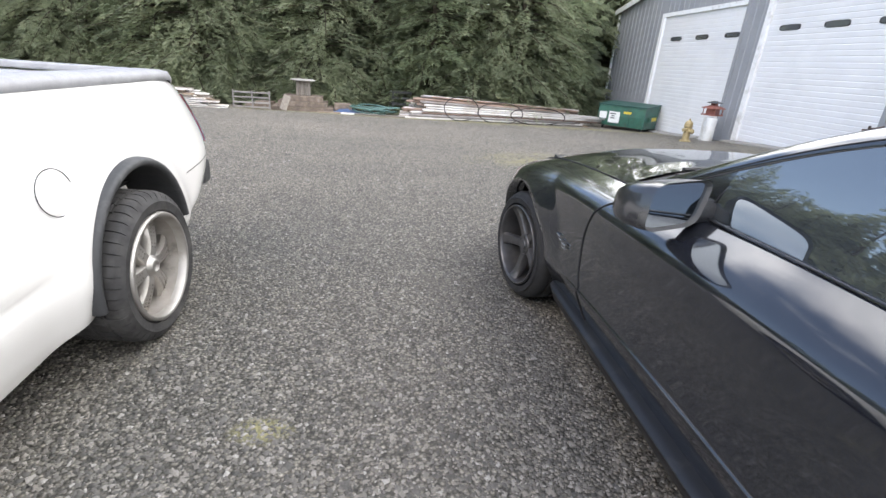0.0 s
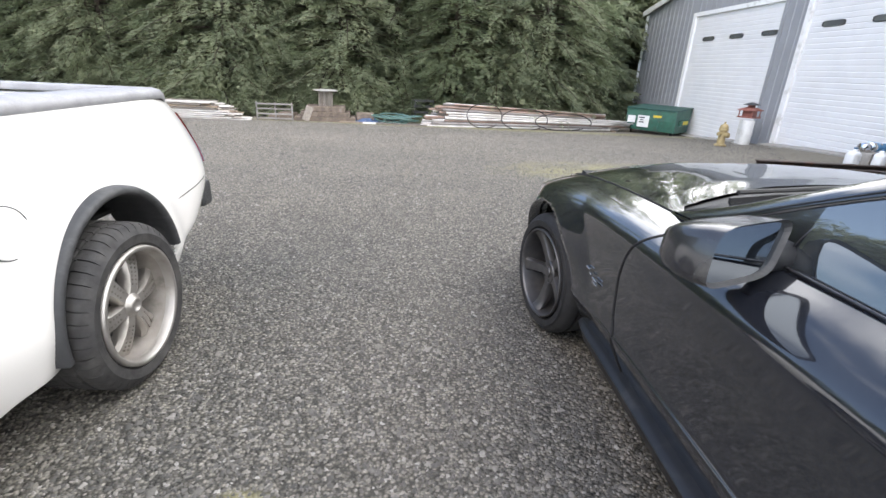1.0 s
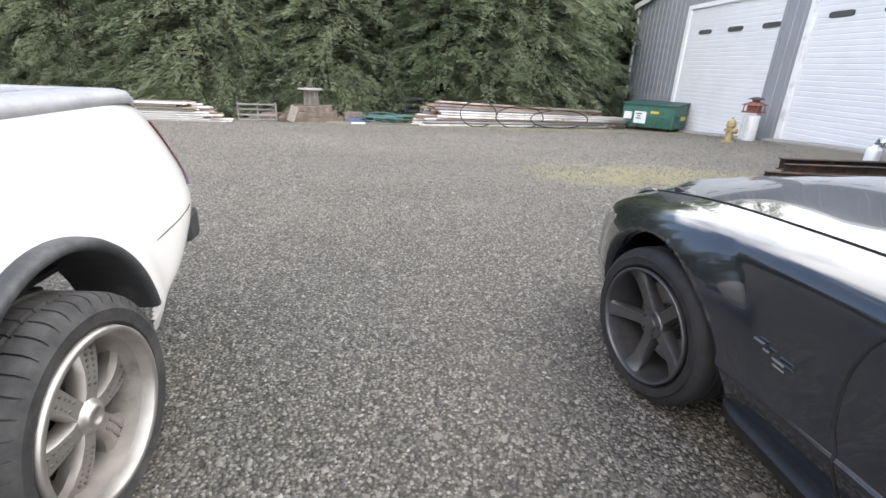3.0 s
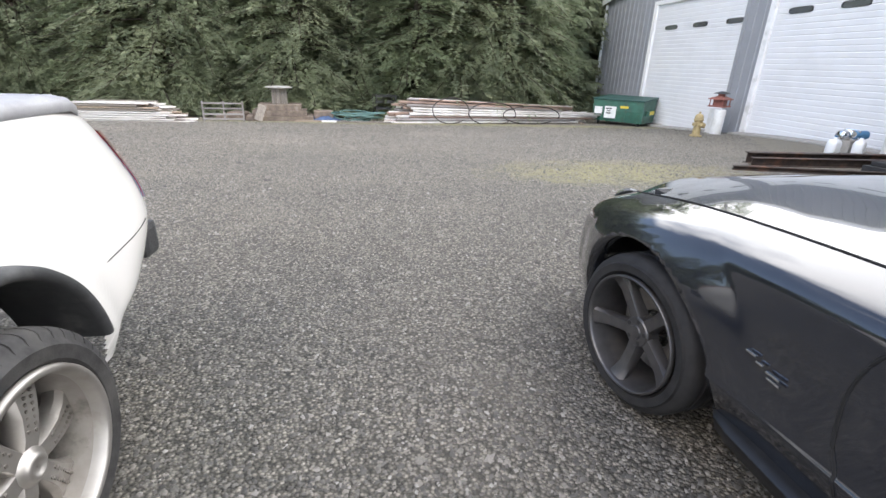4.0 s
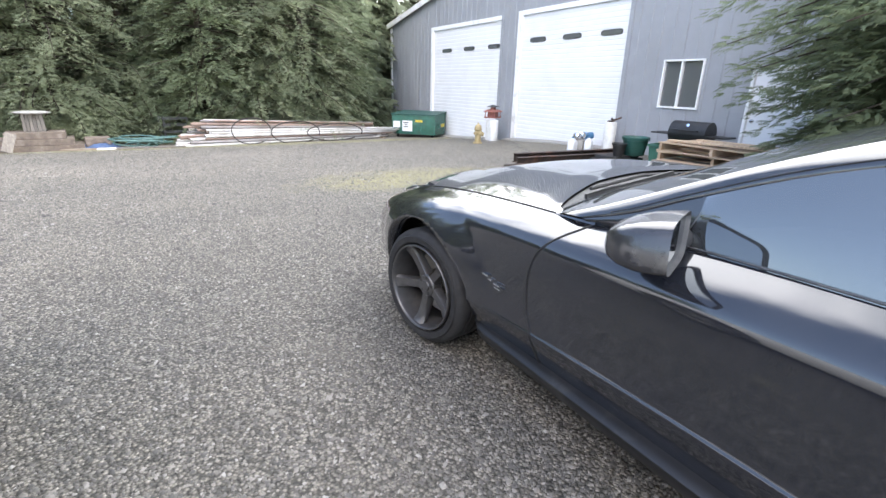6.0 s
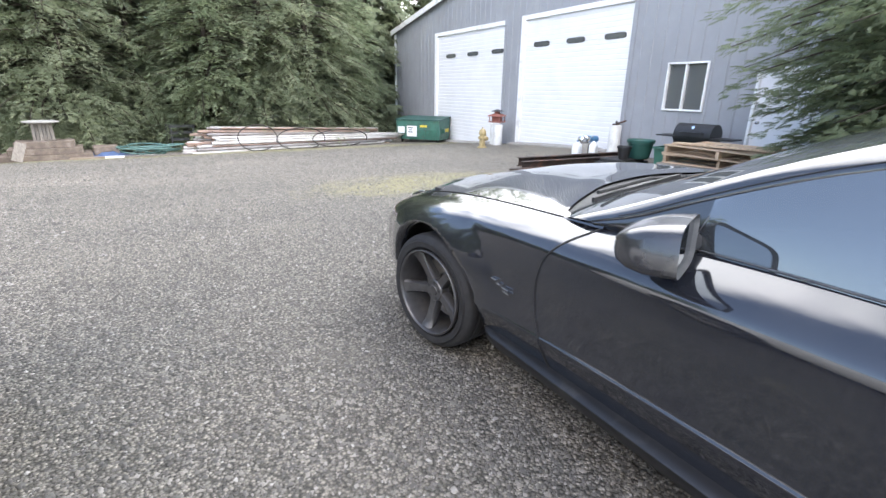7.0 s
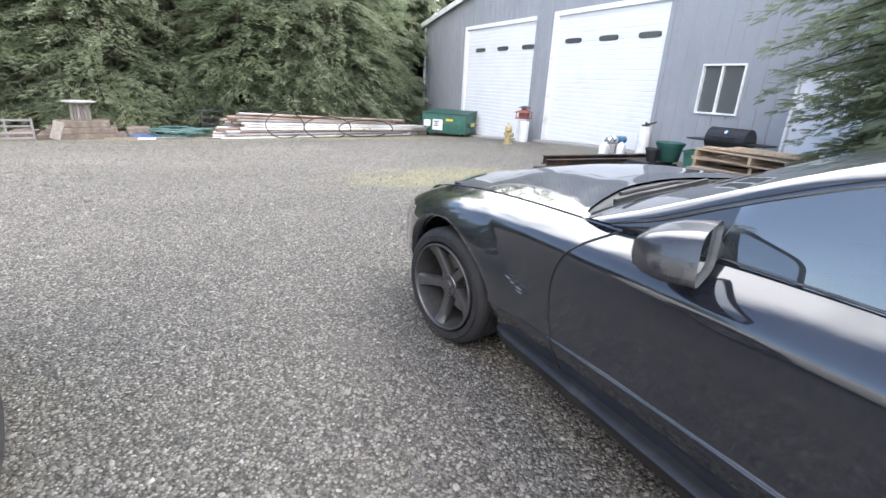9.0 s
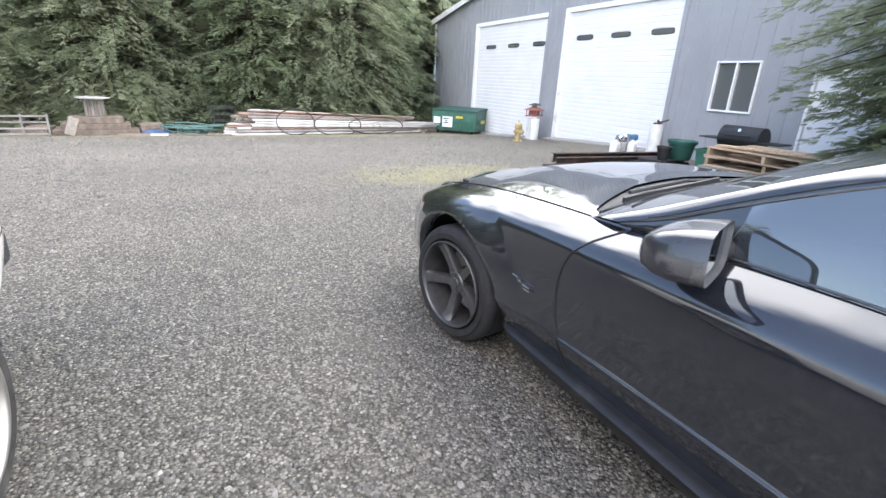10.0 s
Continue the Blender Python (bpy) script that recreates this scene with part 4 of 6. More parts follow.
    # front and rear faces
    for i, nm in ((last, "front_bumper"), (0, "rear_bumper")):
        bm = bmesh.new()
        sgn = 1 if i else -1
        full = [(CAR_X - u, y, z) for u, y, z in grid[i][:n6 + 1]]
        mirror = [(2 * CAR_X - x, y, z) for x, y, z in full]
        steps = np.linspace(0, 1, 9)
        rows = []
        for s in steps:
            rows.append([((1 - s) * a[0] + s * b[0], a[1] + sgn * 0.16 * math.sin(math.pi * s), a[2]) for a, b in zip(full, mirror)])
        grid_faces(bm, rows)
        part(nm, bm, M_BLACK, car, smooth=True)
    part("grille", box(0.95, 0.05, 0.13, pose(CAR_X, 3.50, 0.53), 0.02), M_PLASTIC, car)
    for side in (1, -1):
        lamp = part("headlamp", lathe([(0.0, 0.05), (0.05, 0.047), (0.085, 0.03), (0.10, 0.0), (0.10, -0.05)], 28, pose(CAR_X - side * 0.70, 3.40, 0.545, -90, 0, -side * 22)), M_LAMP, car, "clear round headlamp", smooth=True)
        bm = bmesh.new()
        rows = []
        for s in np.linspace(0, 1, 7):
            y = 3.12 + 0.20 * s
            rows.append([(CAR_X - side * (smooth_table(K[5][0], y) + (-0.012 + q * 0.035)), y + 0.02, smooth_table(K[5][1], y) - 0.03 - q * 0.055 * (0.4 + 0.6 * s)) for q in (0, 0.33, 0.66, 1.0)])
        grid_faces(bm, rows)
        part("side_lamp", bm, M_LAMP, car, "narrow clear corner lamp", smooth=True)
    # cowl, glass and roof
    wedge = [(1.79, 0.925, 0.848), (1.55, 0.893, 0.940), (1.30, 0.858, 1.053), (1.15, 0.828, 1.121), (1.0, 0.790, 1.182), (0.85, 0.748, 1.234), (0.72, 0.712, 1.268)]
    side_line = [(1.63, 0.945, 0.870), (1.45, 0.930, 0.928), (1.30, 0.908, 0.998), (1.15, 0.885, 1.064), (1.0, 0.866, 1.123), (0.85, 0.852, 1.168), (0.7, 0.842, 1.199), (0.3, 0.83, 1.235), (-0.2, 0.828, 1.215), (-0.6, 0.86, 1.13), (-1.0, 0.89, 0.96)]
    edge = curve_pts([(u, y, z) for y, u, z in wedge], 16)
    low = curve_pts([(u, y, z) for y, u, z in side_line], 40)
    bm = bmesh.new()
    rows = []
    for k, p in enumerate(edge):
        f = k / (len(edge) - 1)
        bow = 0.24 * (1 - f) + 0.10 * f
        rise = 0.020 + 0.025 * f
        rows.append([(CAR_X - p.x * c, p.y + bow * (1 - c * c), p.z + rise * (1 - c * c)) for c in np.linspace(1, -1, 25)])
    screen_rows = rows
    grid_faces(bm, rows)
    part("windscreen", bm, M_SCREEN, car, "clear windscreen", smooth=True)
    for side in (1, -1):
        bm = bmesh.new()
        e = curve_pts([(u, y, z) for y, u, z in wedge] + [(0.69, 0.3, 1.312), (0.69, -0.2, 1.290), (0.73, -0.62, 1.19), (0.80, -1.05, 1.0)], 40)
        rows = []
        for a, b in zip(e, low):
            a, b = Vector((CAR_X - side * a.x, a.y, a.z)), Vector((CAR_X - side * b.x, b.y, b.z))
            mid = a.lerp(b, 0.5) + Vector((-side * 0.004, 0, 0.006))
            rows.append([a, a.lerp(mid, 0.5) + Vector((-side * 0.001, 0, 0.003)), mid, mid.lerp(b, 0.5) + Vector((-side * 0.003, 0, 0.001)), b, b + Vector((side * 0.015, 0, -0.012))])
        pil = grid_faces(bm, rows)
        part("roof_pillar", bm, M_BLACK, car, smooth=True)
        part("drip_moulding", tube([r[3] + Vector((side * 0.001, 0, 0.0)) for r in rows[2:30]], 0.0028, 6), M_SEAM, car)
        # side glass: belt to the pillar's lower edge
        bm = bmesh.new()
        rows = []
        for p in low:
            zb = smooth_table([(-1.0, 0.875), (0.8, 0.872), (1.3, 0.866), (1.5, 0.86), (1.645, 0.862)], p.y)
            ub = 0.945 if p.y < 1.3 else 0.945 - 0.005
            rows.append([(CAR_X - side * (p.x * s + ub * (1 - s) + 0.006 * math.sin(math.pi * s)), p.y, zb + (p.z - zb) * s) for s in np.linspace(0, 1, 7)])
        grid_faces(bm, [r for r in rows if r[0][1] < 1.26])
        part("side_window", bm, M_GLASS, car, "tinted side window", smooth=True)
        bm = bmesh.new()
        grid_faces(bm, [r for r in rows if r[0][1] > 1.20])
        part("mirror_sail", bm, M_BLACK, car, smooth=True)
        # filler at the pillar foot
        bm = bmesh.new()
        rows = []
        for y in np.linspace(1.58, 1.79, 12):
            u6, z6 = smooth_table(K[6][0], y), smooth_table(K[6][1], y)
            rows.append([(CAR_X - side * (u6 + 0.004), y, z6 - 0.006), (CAR_X - side * (u6 - 0.004), y, z6 + 0.006), (CAR_X - side * (smooth_table([(w[0], w[1]) for w in wedge[::-1]], y) - 0.004), y, smooth_table([(w[0], w[2]) for w in wedge[::-1]], y) - 0.002)])
        grid_faces(bm, rows)
        part("pillar_foot", bm, M_BLACK, car, smooth=True)
        # belt mouldings
        belt = [(CAR_X - side * 0.953, y, smooth_table([(-1.0, 0.898), (0.8, 0.892), (1.3, 0.883), (1.645, 0.868)], y)) for y in np.linspace(1.48, -0.95, 24)]
        part("belt_moulding", tube(belt, 0.0034, 8), M_SATIN, car, smooth=True)
        # sail edge upright
        part("window_channel", tube([(CAR_X - side * 0.949, 1.262, 0.888), (CAR_X - side * 0.928, 1.246, 0.95), (CAR_X - side * 0.894, 1.228, 1.026)], 0.0024, 6), M_SATIN, car)
    # roof skin
    bm = bmesh.new()
    top = [screen_rows[-1]]
    for y, u, z, c in ((0.3, 0.69, 1.312, 0.03), (-0.2, 0.69, 1.290, 0.035), (-0.62, 0.73, 1.19, 0.04)):
        top.append([(CAR_X - u * s, y, z + c * (1 - s * s)) for s in np.linspace(1, -1, 25)])
    grid_faces(bm, top)
    part("roof", bm, M_BLACK, car, smooth=True)
    bm = bmesh.new()
    grid_faces(bm, [top[-1], [(CAR_X - 0.80 * s, -1.05 - 0.12 * (1 - s * s), 1.0) for s in np.linspace(1, -1, 25)], [(CAR_X - 0.80 * s, -1.3 - 0.15 * (1 - s * s), 0.905) for s in np.linspace(1, -1, 25)]])
    part("rear_window", bm, M_GLASS, car, smooth=True)
    # black cowl panel under the screen, with its wipers
    bm = bmesh.new()
    hood_edge = [(CAR_X - u, y, z - 0.012) for u, y, z in grid[i_hood][n6:]]
    hood_edge += [(2 * CAR_X - x, y, z) for x, y, z in hood_edge[::-1][1:]]
    n = len(hood_edge)
    scr = screen_rows[0]
    back = [Vector(scr[min(len(scr) - 1, int(round(i * (len(scr) - 1) / (n - 1))))]) + Vector((0, -0.10, 0.035)) for i in range(n)]
    rows = [[Vector(p).lerp(b, s) + Vector((0, 0, -0.022 * math.sin(math.pi * s))) for p, b in zip(hood_edge, back)] for s in np.linspace(0, 1, 6)]
    grid_faces(bm, rows)
    cowl = part("cowl_panel", bm, M_PLASTIC, car, smooth=True)
    for x0, x1, y0, y1 in ((2.15, 1.22, 1.98, 1.90), (2.85, 1.95, 1.82, 1.98)):
        wiper = part("wiper", tube([(x0, y0, 0.885), ((x0 + x1) / 2, (y0 + y1) / 2 + 0.035, 0.915), (x1, y1 - 0.02, 0.905)], 0.009, 6), M_IRON, car)
        part("wiper_blade", box(abs(x1 - x0) * 0.72, 0.012, 0.02, pose((x0 + 2 * x1) / 3, (y0 + 2 * y1) / 3 - 0.015, 0.897, 0, 4, math.degrees(math.atan2(y1 - y0, x1 - x0)))), M_IRON, wiper)
    # cabin: dashboard and seats behind the glass
    part("dashboard", box(1.5, 0.45, 0.16, pose(CAR_X, 1.38, 0.80), 0.05), M_INSIDE, car)
    for sx in (-0.42, 0.42):
        part("seat", box(0.52, 0.16, 0.62, pose(CAR_X + sx, 0.28, 0.78, -14, 0, 0), 0.06), M_INSIDE, car)
    part("floor_pan", box(1.86, 3.0, 0.08, pose(CAR_X, 0.4, 0.26)), M_UNDER, car)
    for ya in (2.49, -0.70):
        part("wheel_well", box(1.70, 0.90, 0.05, pose(CAR_X, ya, 0.735)), M_UNDER, car)
        part("inner_panel", box(0.04, 0.98, 0.50, pose(CAR_X - 0.66, ya, 0.50)), M_UNDER, car)
        part("inner_panel", box(0.04, 0.98, 0.50, pose(CAR_X + 0.66, ya, 0.50)), M_UNDER, car)
    # door mirrors
    for side in (1, -1):
        c = Vector((CAR_X - side * 1.088, 1.180, 0.934))
        turn = Matrix.Translation(c) @ pose(0, 0, 0, -4, 0, side * 23) @ Matrix.Translation(-c)
        bm = bmesh.new()
        rows = []
        for s, k in ((0.0, 1.0), (0.18, 1.0), (0.45, 0.95), (0.70, 0.80), (0.88, 0.58), (0.97, 0.30), (1.0, 0.02)):
            row = []
            for t in np.linspace(0, 2 * math.pi, 28, endpoint=False):
                a, b = math.cos(t), math.sin(t)
                a, b = math.copysign(abs(a) ** 0.42, a), math.copysign(abs(b) ** 0.42, b)
                w = 0.120 * (1 + 0.05 * b)
                row.append(turn @ (c + Vector((-side * (a * w * k - 0.020 * b * k), s * 0.185, b * 0.066 * k - 0.010 * s))))
            rows.append(row)
        grid_faces(bm, rows, wrap=True)
        mir = part("door_mirror", bm, M_SATIN, car, "dusty black door mirror", smooth=True)
        bm = bmesh.new()
        ring, face = [], []
        for t in np.linspace(0, 2 * math.pi, 28, endpoint=False):
            a, b = math.cos(t), math.sin(t)
            a, b = math.copysign(abs(a) ** 0.42, a), math.copysign(abs(b) ** 0.42, b)
            w = 0.120 * (1 + 0.05 * b)
            ring.append(turn @ (c + Vector((-side * (a * w - 0.020 * b), 0.0, b * 0.066))))
            face.append(turn @ (c + Vector((-side * (a * w * 0.95 - 0.019 * b), 0.012, b * 0.058))))
        grid_faces(bm, [ring, face], wrap=True)
        part("mirror_bezel", bm, M_PLASTIC, mir)
        bm = bmesh.new()
        bm.faces.new([bm.verts.new(p) for p in face])
        part("mirror_glass", bm, M_MIRROR, mir, "mirror glass")
        part("mirror_foot", tube([c + Vector((side * 0.04, 0.08, -0.035)), c + Vector((side * 0.10, 0.085, -0.038)), c + Vector((side * 0.165, 0.09, -0.035))], [0.040, 0.034, 0.038], 10), M_PLASTIC, mir, smooth=True)
    # small worn chrome badge on the fender
    for dy, dz, ln in ((0.045, 0.016, 0.034), (0.012, 0.004, 0.022), (-0.034, -0.002, 0.042), (-0.040, -0.016, 0.040)):
        part("fender_badge", box(0.007, ln, 0.006, pose(0.7620, 1.93 + dy, 0.545 + dz, 0, 0, 0), 0.001), M_CHROME, car, "small chrome fender badge")
    # wheels: the near front one, and the others alike
    sports_wheel(car, 0.850, 2.50, 0.314, -1, 1.04, 9.5)
    sports_wheel(car, 2 * CAR_X - 0.850, 2.50, 0.314, 1, 1.04, 9.5)
    sports_wheel(car, 0.868, -0.70, 0.314, -1, 1.04)
    sports_wheel(car, 2 * CAR_X - 0.868, -0.70, 0.314, 1, 1.04)


build_car()


def truck_wheel(parent, cx, cy, cz, sgn, ky, toe=0.0):
    """Polished deep-dish six-spoke wheel with riveted spokes on a worn road tyre."""
    w = empty("wheel")
    w.parent = parent
    m = pose(cx, cy, cz, 0, 0, toe)
    wheel_tyre(w, m, sgn, ky, 0.332, 0.234, 0.29, True, M_TYRE)
    rim = part("rim", rim_ring([(0.140, 0.243), (0.154, 0.241), (0.157, 0.236), (0.157, 0.226), (0.150, 0.221), (0.118, 0.216)], ky, sgn, m), M_ALLOY, w, "polished rim lip", smooth=True)
    part("barrel", rim_ring([(0.118, 0.216), (0.06, 0.206), (0.0, 0.198), (-0.11, 0.21), (-0.14, 0.235)], ky, sgn, m), M_BARREL, rim, "dull brake-dusted barrel", smooth=True)
    for k in range(6):
        a = 0.12 + k * math.pi / 3
        sp = part("spoke", spoke_mesh(a, ky, sgn, m, [(0.03, 0.030, 0.104, 0.05), (0.07, 0.030, 0.107, 0.05), (0.12, 0.036, 0.103, 0.05), (0.17, 0.048, 0.091, 0.05), (0.212, 0.064, 0.074, 0.05)]), M_ALLOY, rim, auto=40)
        c, s = math.cos(a), math.sin(a)
        bm = bmesh.new()
        for q in (-0.012, 0.012):
            for i in range(7):
                r = 0.085 + i * 0.016
                o = 0.107 - (r - 0.07) * 0.14
                add_box(bm, 0.008, 0.007 * ky, 0.007, m @ pose(sgn * o, (r * c - q * s) * ky, r * s + q * c))
        part("rivet_line", bm, M_DISC, sp)
    part("hub_cap", rim_ring([(0.06, 0.052), (0.108, 0.048), (0.112, 0.036), (0.120, 0.034), (0.124, 0.028), (0.124, 0.021), (0.118, 0.019), (0.118, 0.002)], ky, sgn, m, 24), M_ALLOY, rim, smooth=True)
    part("brake_drum", rim_ring([(0.025, 0.0), (0.025, 0.165), (-0.08, 0.175)], ky, sgn, m, 32), M_IRON, w)
    return w


def build_truck():
    tr = empty("pickup_truck", 0, 0, 0, 0, "white pickup truck with black wheel flares and polished wheels", "truck")
    mid_x = -2.26                       # middle plane; the seen flank lies east of it
    flank = [(0.16, -1.17), (0.30, -1.115), (0.44, -1.09), (0.60, -1.095), (0.80, -1.12), (0.98, -1.165), (1.06, -1.20), (1.085, -1.235)]
    rear = [(0.16, 2.60), (0.34, 2.70), (0.43, 2.87), (0.52, 2.97), (0.60, 3.04), (0.66, 3.065), (0.75, 3.055), (0.85, 3.01), (0.96, 2.955), (1.04, 2.905), (1.085, 2.865)]
    sill = [(-0.2, 0.20), (1.2, 0.21), (1.7, 0.265), (2.2, 0.30), (2.85, 0.35), (3.2, 0.45)]
    arch = (2.060, 0.345, 0.384, 0.410)
    front = -0.15

    def skin(y0, y1, side, name, cut, rear_edge, label=""):
        bm = bmesh.new()
        ny, nz = 110, 40
        rows = []
        for i in range(ny + 1):
            row = []
            s = i / ny
            for j in range(nz + 1):
                ye = y1
                for _ in range(3):
                    y = y0 + (ye - y0) * s
                    zl = smooth_table(sill, y)
                    zz = zl + (1.085 - zl) * j / nz
                    if rear_edge:
                        ye = smooth_table(rear, zz)
                x = smooth_table(flank, zz)
                if rear_edge:
                    k = max(0.0, (y - (ye - 0.30)) / 0.30)
                    x -= 0.055 * k ** 2.2
                d = math.hypot((y - arch[0]) / (arch[2] * 1.22), (zz - arch[1]) / (arch[3] * 1.2))
                x += 0.030 * math.exp(-((d - 0.92) / 0.2) ** 2)
                # pressed crease along the flank
                zc = 0.487 if y < 1.75 else 0.60 + 0.03 * (y - 2.7)
                x += -0.012 * math.exp(-((zz - zc) / 0.016) ** 2) * min(1.0, max(0.0, (1.64 - y) / 0.30))
                row.append((x, y, zz))
            rows.append(row)
        vs = [[bm.verts.new((p[0] if side > 0 else 2 * mid_x - p[0], p[1], p[2])) for p in r] for r in rows]
        for a, b in zip(vs, vs[1:]):
            for q in range(nz):
                bm.faces.new((a[q], a[q + 1], b[q + 1], b[q]))
        if cut:
            ay, az, ry, rz = arch
            dist = lambda v: math.hypot((v.co.y - ay) / ry, (v.co.z - az) / rz)
            dead = [f for f in bm.faces if sum(dist(v) < 1 for v in f.verts) >= 3]
            rim = {v for f in dead for v in f.verts}
            bmesh.ops.delete(bm, geom=dead, context="FACES")
            for v in [v for v in rim if v.is_valid and v.link_faces]:
                d = dist(v)
                if 0.6 < d < 1.25:
                    v.co.y, v.co.z = ay + (v.co.y - ay) / d, az + (v.co.z - az) / d
        return part(name, bm, M_WHITE, tr, label, smooth=True)
    for side in (1, -1):
        X = lambda x: x if side > 0 else 2 * mid_x - x
        bed = skin(front, 3.2, side, "bed_side", True, True)
        # wheel flare: a band from the panel out to a rolled lip
        bm = bmesh.new()
        rows = []
        for t in np.linspace(0.20, math.pi + 0.13, 60):
            c, s = math.cos(t), math.sin(t)
            row = []
            for ry, rz, x in ((0.421, 0.450, -1.100), (0.418, 0.447, -1.062), (0.411, 0.440, -1.046), (0.397, 0.426, -1.043), (0.386, 0.414, -1.049), (0.382, 0.410, -1.064), (0.380, 0.408, -1.16), (0.380, 0.408, -1.28)):
                row.append((X(x), arch[0] + ry * c, max(0.235, arch[1] + rz * s)))
            rows.append(row)
        grid_faces(bm, rows)
        part("wheel_flare", bm, M_PLASTIC, tr, "black plastic wheel flare", smooth=True)
        # rail cap
        bm = bmesh.new()
        prof = [(-1.208, 1.064), (-1.200, 1.070), (-1.201, 1.094), (-1.212, 1.107), (-1.25, 1.115), (-1.33, 1.115), (-1.355, 1.105), (-1.36, 1.06)]
        rows = [[(X(x - 0.03 * k), y, z - dz) for x, z in prof] for y, dz, k in ((front, 0, 0), (1.0, 0, 0), (2.0, 0, 0), (2.72, 0, 0), (2.82, 0.004, 0.2), (2.875, 0.022, 0.8), (2.895, 0.05, 1.4))]
        grid_faces(bm, rows)
        part("bed_rail_cap", bm, M_RAIL, tr, "scuffed grey bed rail cap", smooth=True)
        part("bed_inner_wall", box(0.03, 3.0, 0.44, pose(X(-1.345), 1.34, 0.86)), M_WHITE, tr)
        # tail lamp wraps the corner
        bm = bmesh.new()
        rows = []
        for z in np.linspace(0.70, 0.98, 9):
            ye = smooth_table(rear, z)
            rows.append([(X(smooth_table(flank, z) - 0.055 * k ** 2.2 + 0.006), ye - 0.30 + 0.30 * k + 0.012, z) for k in (0.91, 0.955, 1.0)] + [(X(smooth_table(flank, z) - 0.09), ye + 0.025, z), (X(smooth_table(flank, z) - 0.24), ye + 0.035, z)])
        grid_faces(bm, rows)
        part("tail_lamp", bm, M_RED, tr, "red tail lamp", smooth=True)
        truck_wheel(tr, X(-1.142), 2.012, 0.332, side, 0.96, -2.5 * side)
        truck_wheel(tr, X(-1.142), -2.05, 0.332, side, 0.96)
        part("frame_rail", box(0.09, 4.6, 0.12, pose(X(-1.72), 0.9, 0.50)), M_UNDER, tr)
        part("flank_joint", tube([(X(smooth_table(flank, z) - 0.055 * max(0.0, (y - 2.765) / 0.30) ** 2.2 - 0.0005), y, z) for y, z in ((2.52, 0.600), (2.67, 0.612), (2.80, 0.624), (2.90, 0.634), (2.96, 0.641))], 0.0026, 6), M_SEAM, bed)
        # dark panels added behind the flank to stand in for shade inside the arch
        for ya, yb, zb in ((-0.12, 1.64, 0.30), (2.47, 2.74, 0.44)):
            part("shade_panel", box(0.02, yb - ya, 0.63 - zb, pose(X(-1.235), (ya + yb) / 2, (0.63 + zb) / 2)), M_UNDER, tr)
        part("shock_absorber", rod((X(-1.52), 2.25, 0.36), (X(-1.60), 2.42, 0.62), 0.035), M_UNDER, tr)
        part("leaf_spring", box(0.07, 1.1, 0.05, pose(X(-1.56), 2.06, 0.40), 0.01), M_UNDER, tr)
        # fuel flap or cab parts
        if side > 0:
            flap = part("fuel_flap", lathe([(0.0, 0.003), (0.070, 0.003), (0.0755, 0.001), (0.077, -0.008)], 40, Matrix.Translation((-1.1085, 1.63, 0.76)) @ pose(0, 0, 0, 0, 82, 0) @ Matrix.Diagonal((1.0, 1.10, 1.0, 1))), M_WHITE, tr, "round white fuel flap", auto=30)
            rim_pts = [Matrix.Translation((-1.1088, 1.63, 0.76)) @ pose(0, 0, 0, 0, 82, 0) @ Vector((0.0795 * math.cos(t), 0.0875 * math.sin(t), 0.003)) for t in np.linspace(0, 2 * math.pi, 41)]
            part("flap_joint", tube(rim_pts, 0.0016, 6), M_SEAM, flap)
        # cab flank with its door and window, ahead of the bed
        bm = bmesh.new()
        rows = []
        for y in np.linspace(-3.4, -0.19, 30):
            rows.append([(X(smooth_table(flank, z) + (-0.03 if y < -3.2 else 0)), y, z) for z in np.linspace(0.22, 1.085, 16)])
        grid_faces(bm, rows)
        part("cab_side", bm, M_WHITE, tr, smooth=True)
        bm = bmesh.new()
        prof = [(-0.22, 1.09), (-0.28, 1.55), (-1.30, 1.55), (-1.75, 1.09)]
        bm.faces.new([bm.verts.new((X(-1.24 - 0.10 * (z - 1.09) / 0.46), y, z)) for y, z in prof])
        part("cab_window", bm, M_GLASS, tr)
    # bed floor, tailgate, bulkhead, cab and nose
    part("bed_floor", box(1.84, 2.98, 0.06, pose(mid_x, 1.37, 0.66)), M_RAIL, tr)
    part("bed_underside", box(2.02, 2.85, 0.016, pose(mid_x, 1.35, 0.618)), M_UNDER, tr)
    for y in (0.55, 1.35, 1.72, 2.42):
        part("cross_member", box(1.70, 0.07, 0.08, pose(mid_x, y, 0.568), 0.008), M_UNDER, tr)
    part("bed_front_wall", box(1.84, 0.04, 0.42, pose(mid_x, -0.10, 0.87)), M_WHITE, tr)
    part("tailgate", box(1.86, 0.06, 0.48, pose(mid_x, 2.94, 0.82, 4, 0, 0), 0.015), M_WHITE, tr)
    part("tailgate_cap", box(1.86, 0.10, 0.035, pose(mid_x, 2.91, 1.085), 0.01), M_RAIL, tr)
    bmp = part("rear_bumper", box(2.16, 0.14, 0.15, pose(mid_x, 3.115, 0.50), 0.03), M_PLASTIC, tr, "black rear bumper with a bright top edge")
    part("bumper_step", box(2.06, 0.10, 0.012, pose(mid_x, 3.135, 0.582), 0.004), M_CHROME, bmp)
    # cab and nose: one shell over the cross-sections from the bulkhead to the bumper
    bm = bmesh.new()
    rows = []
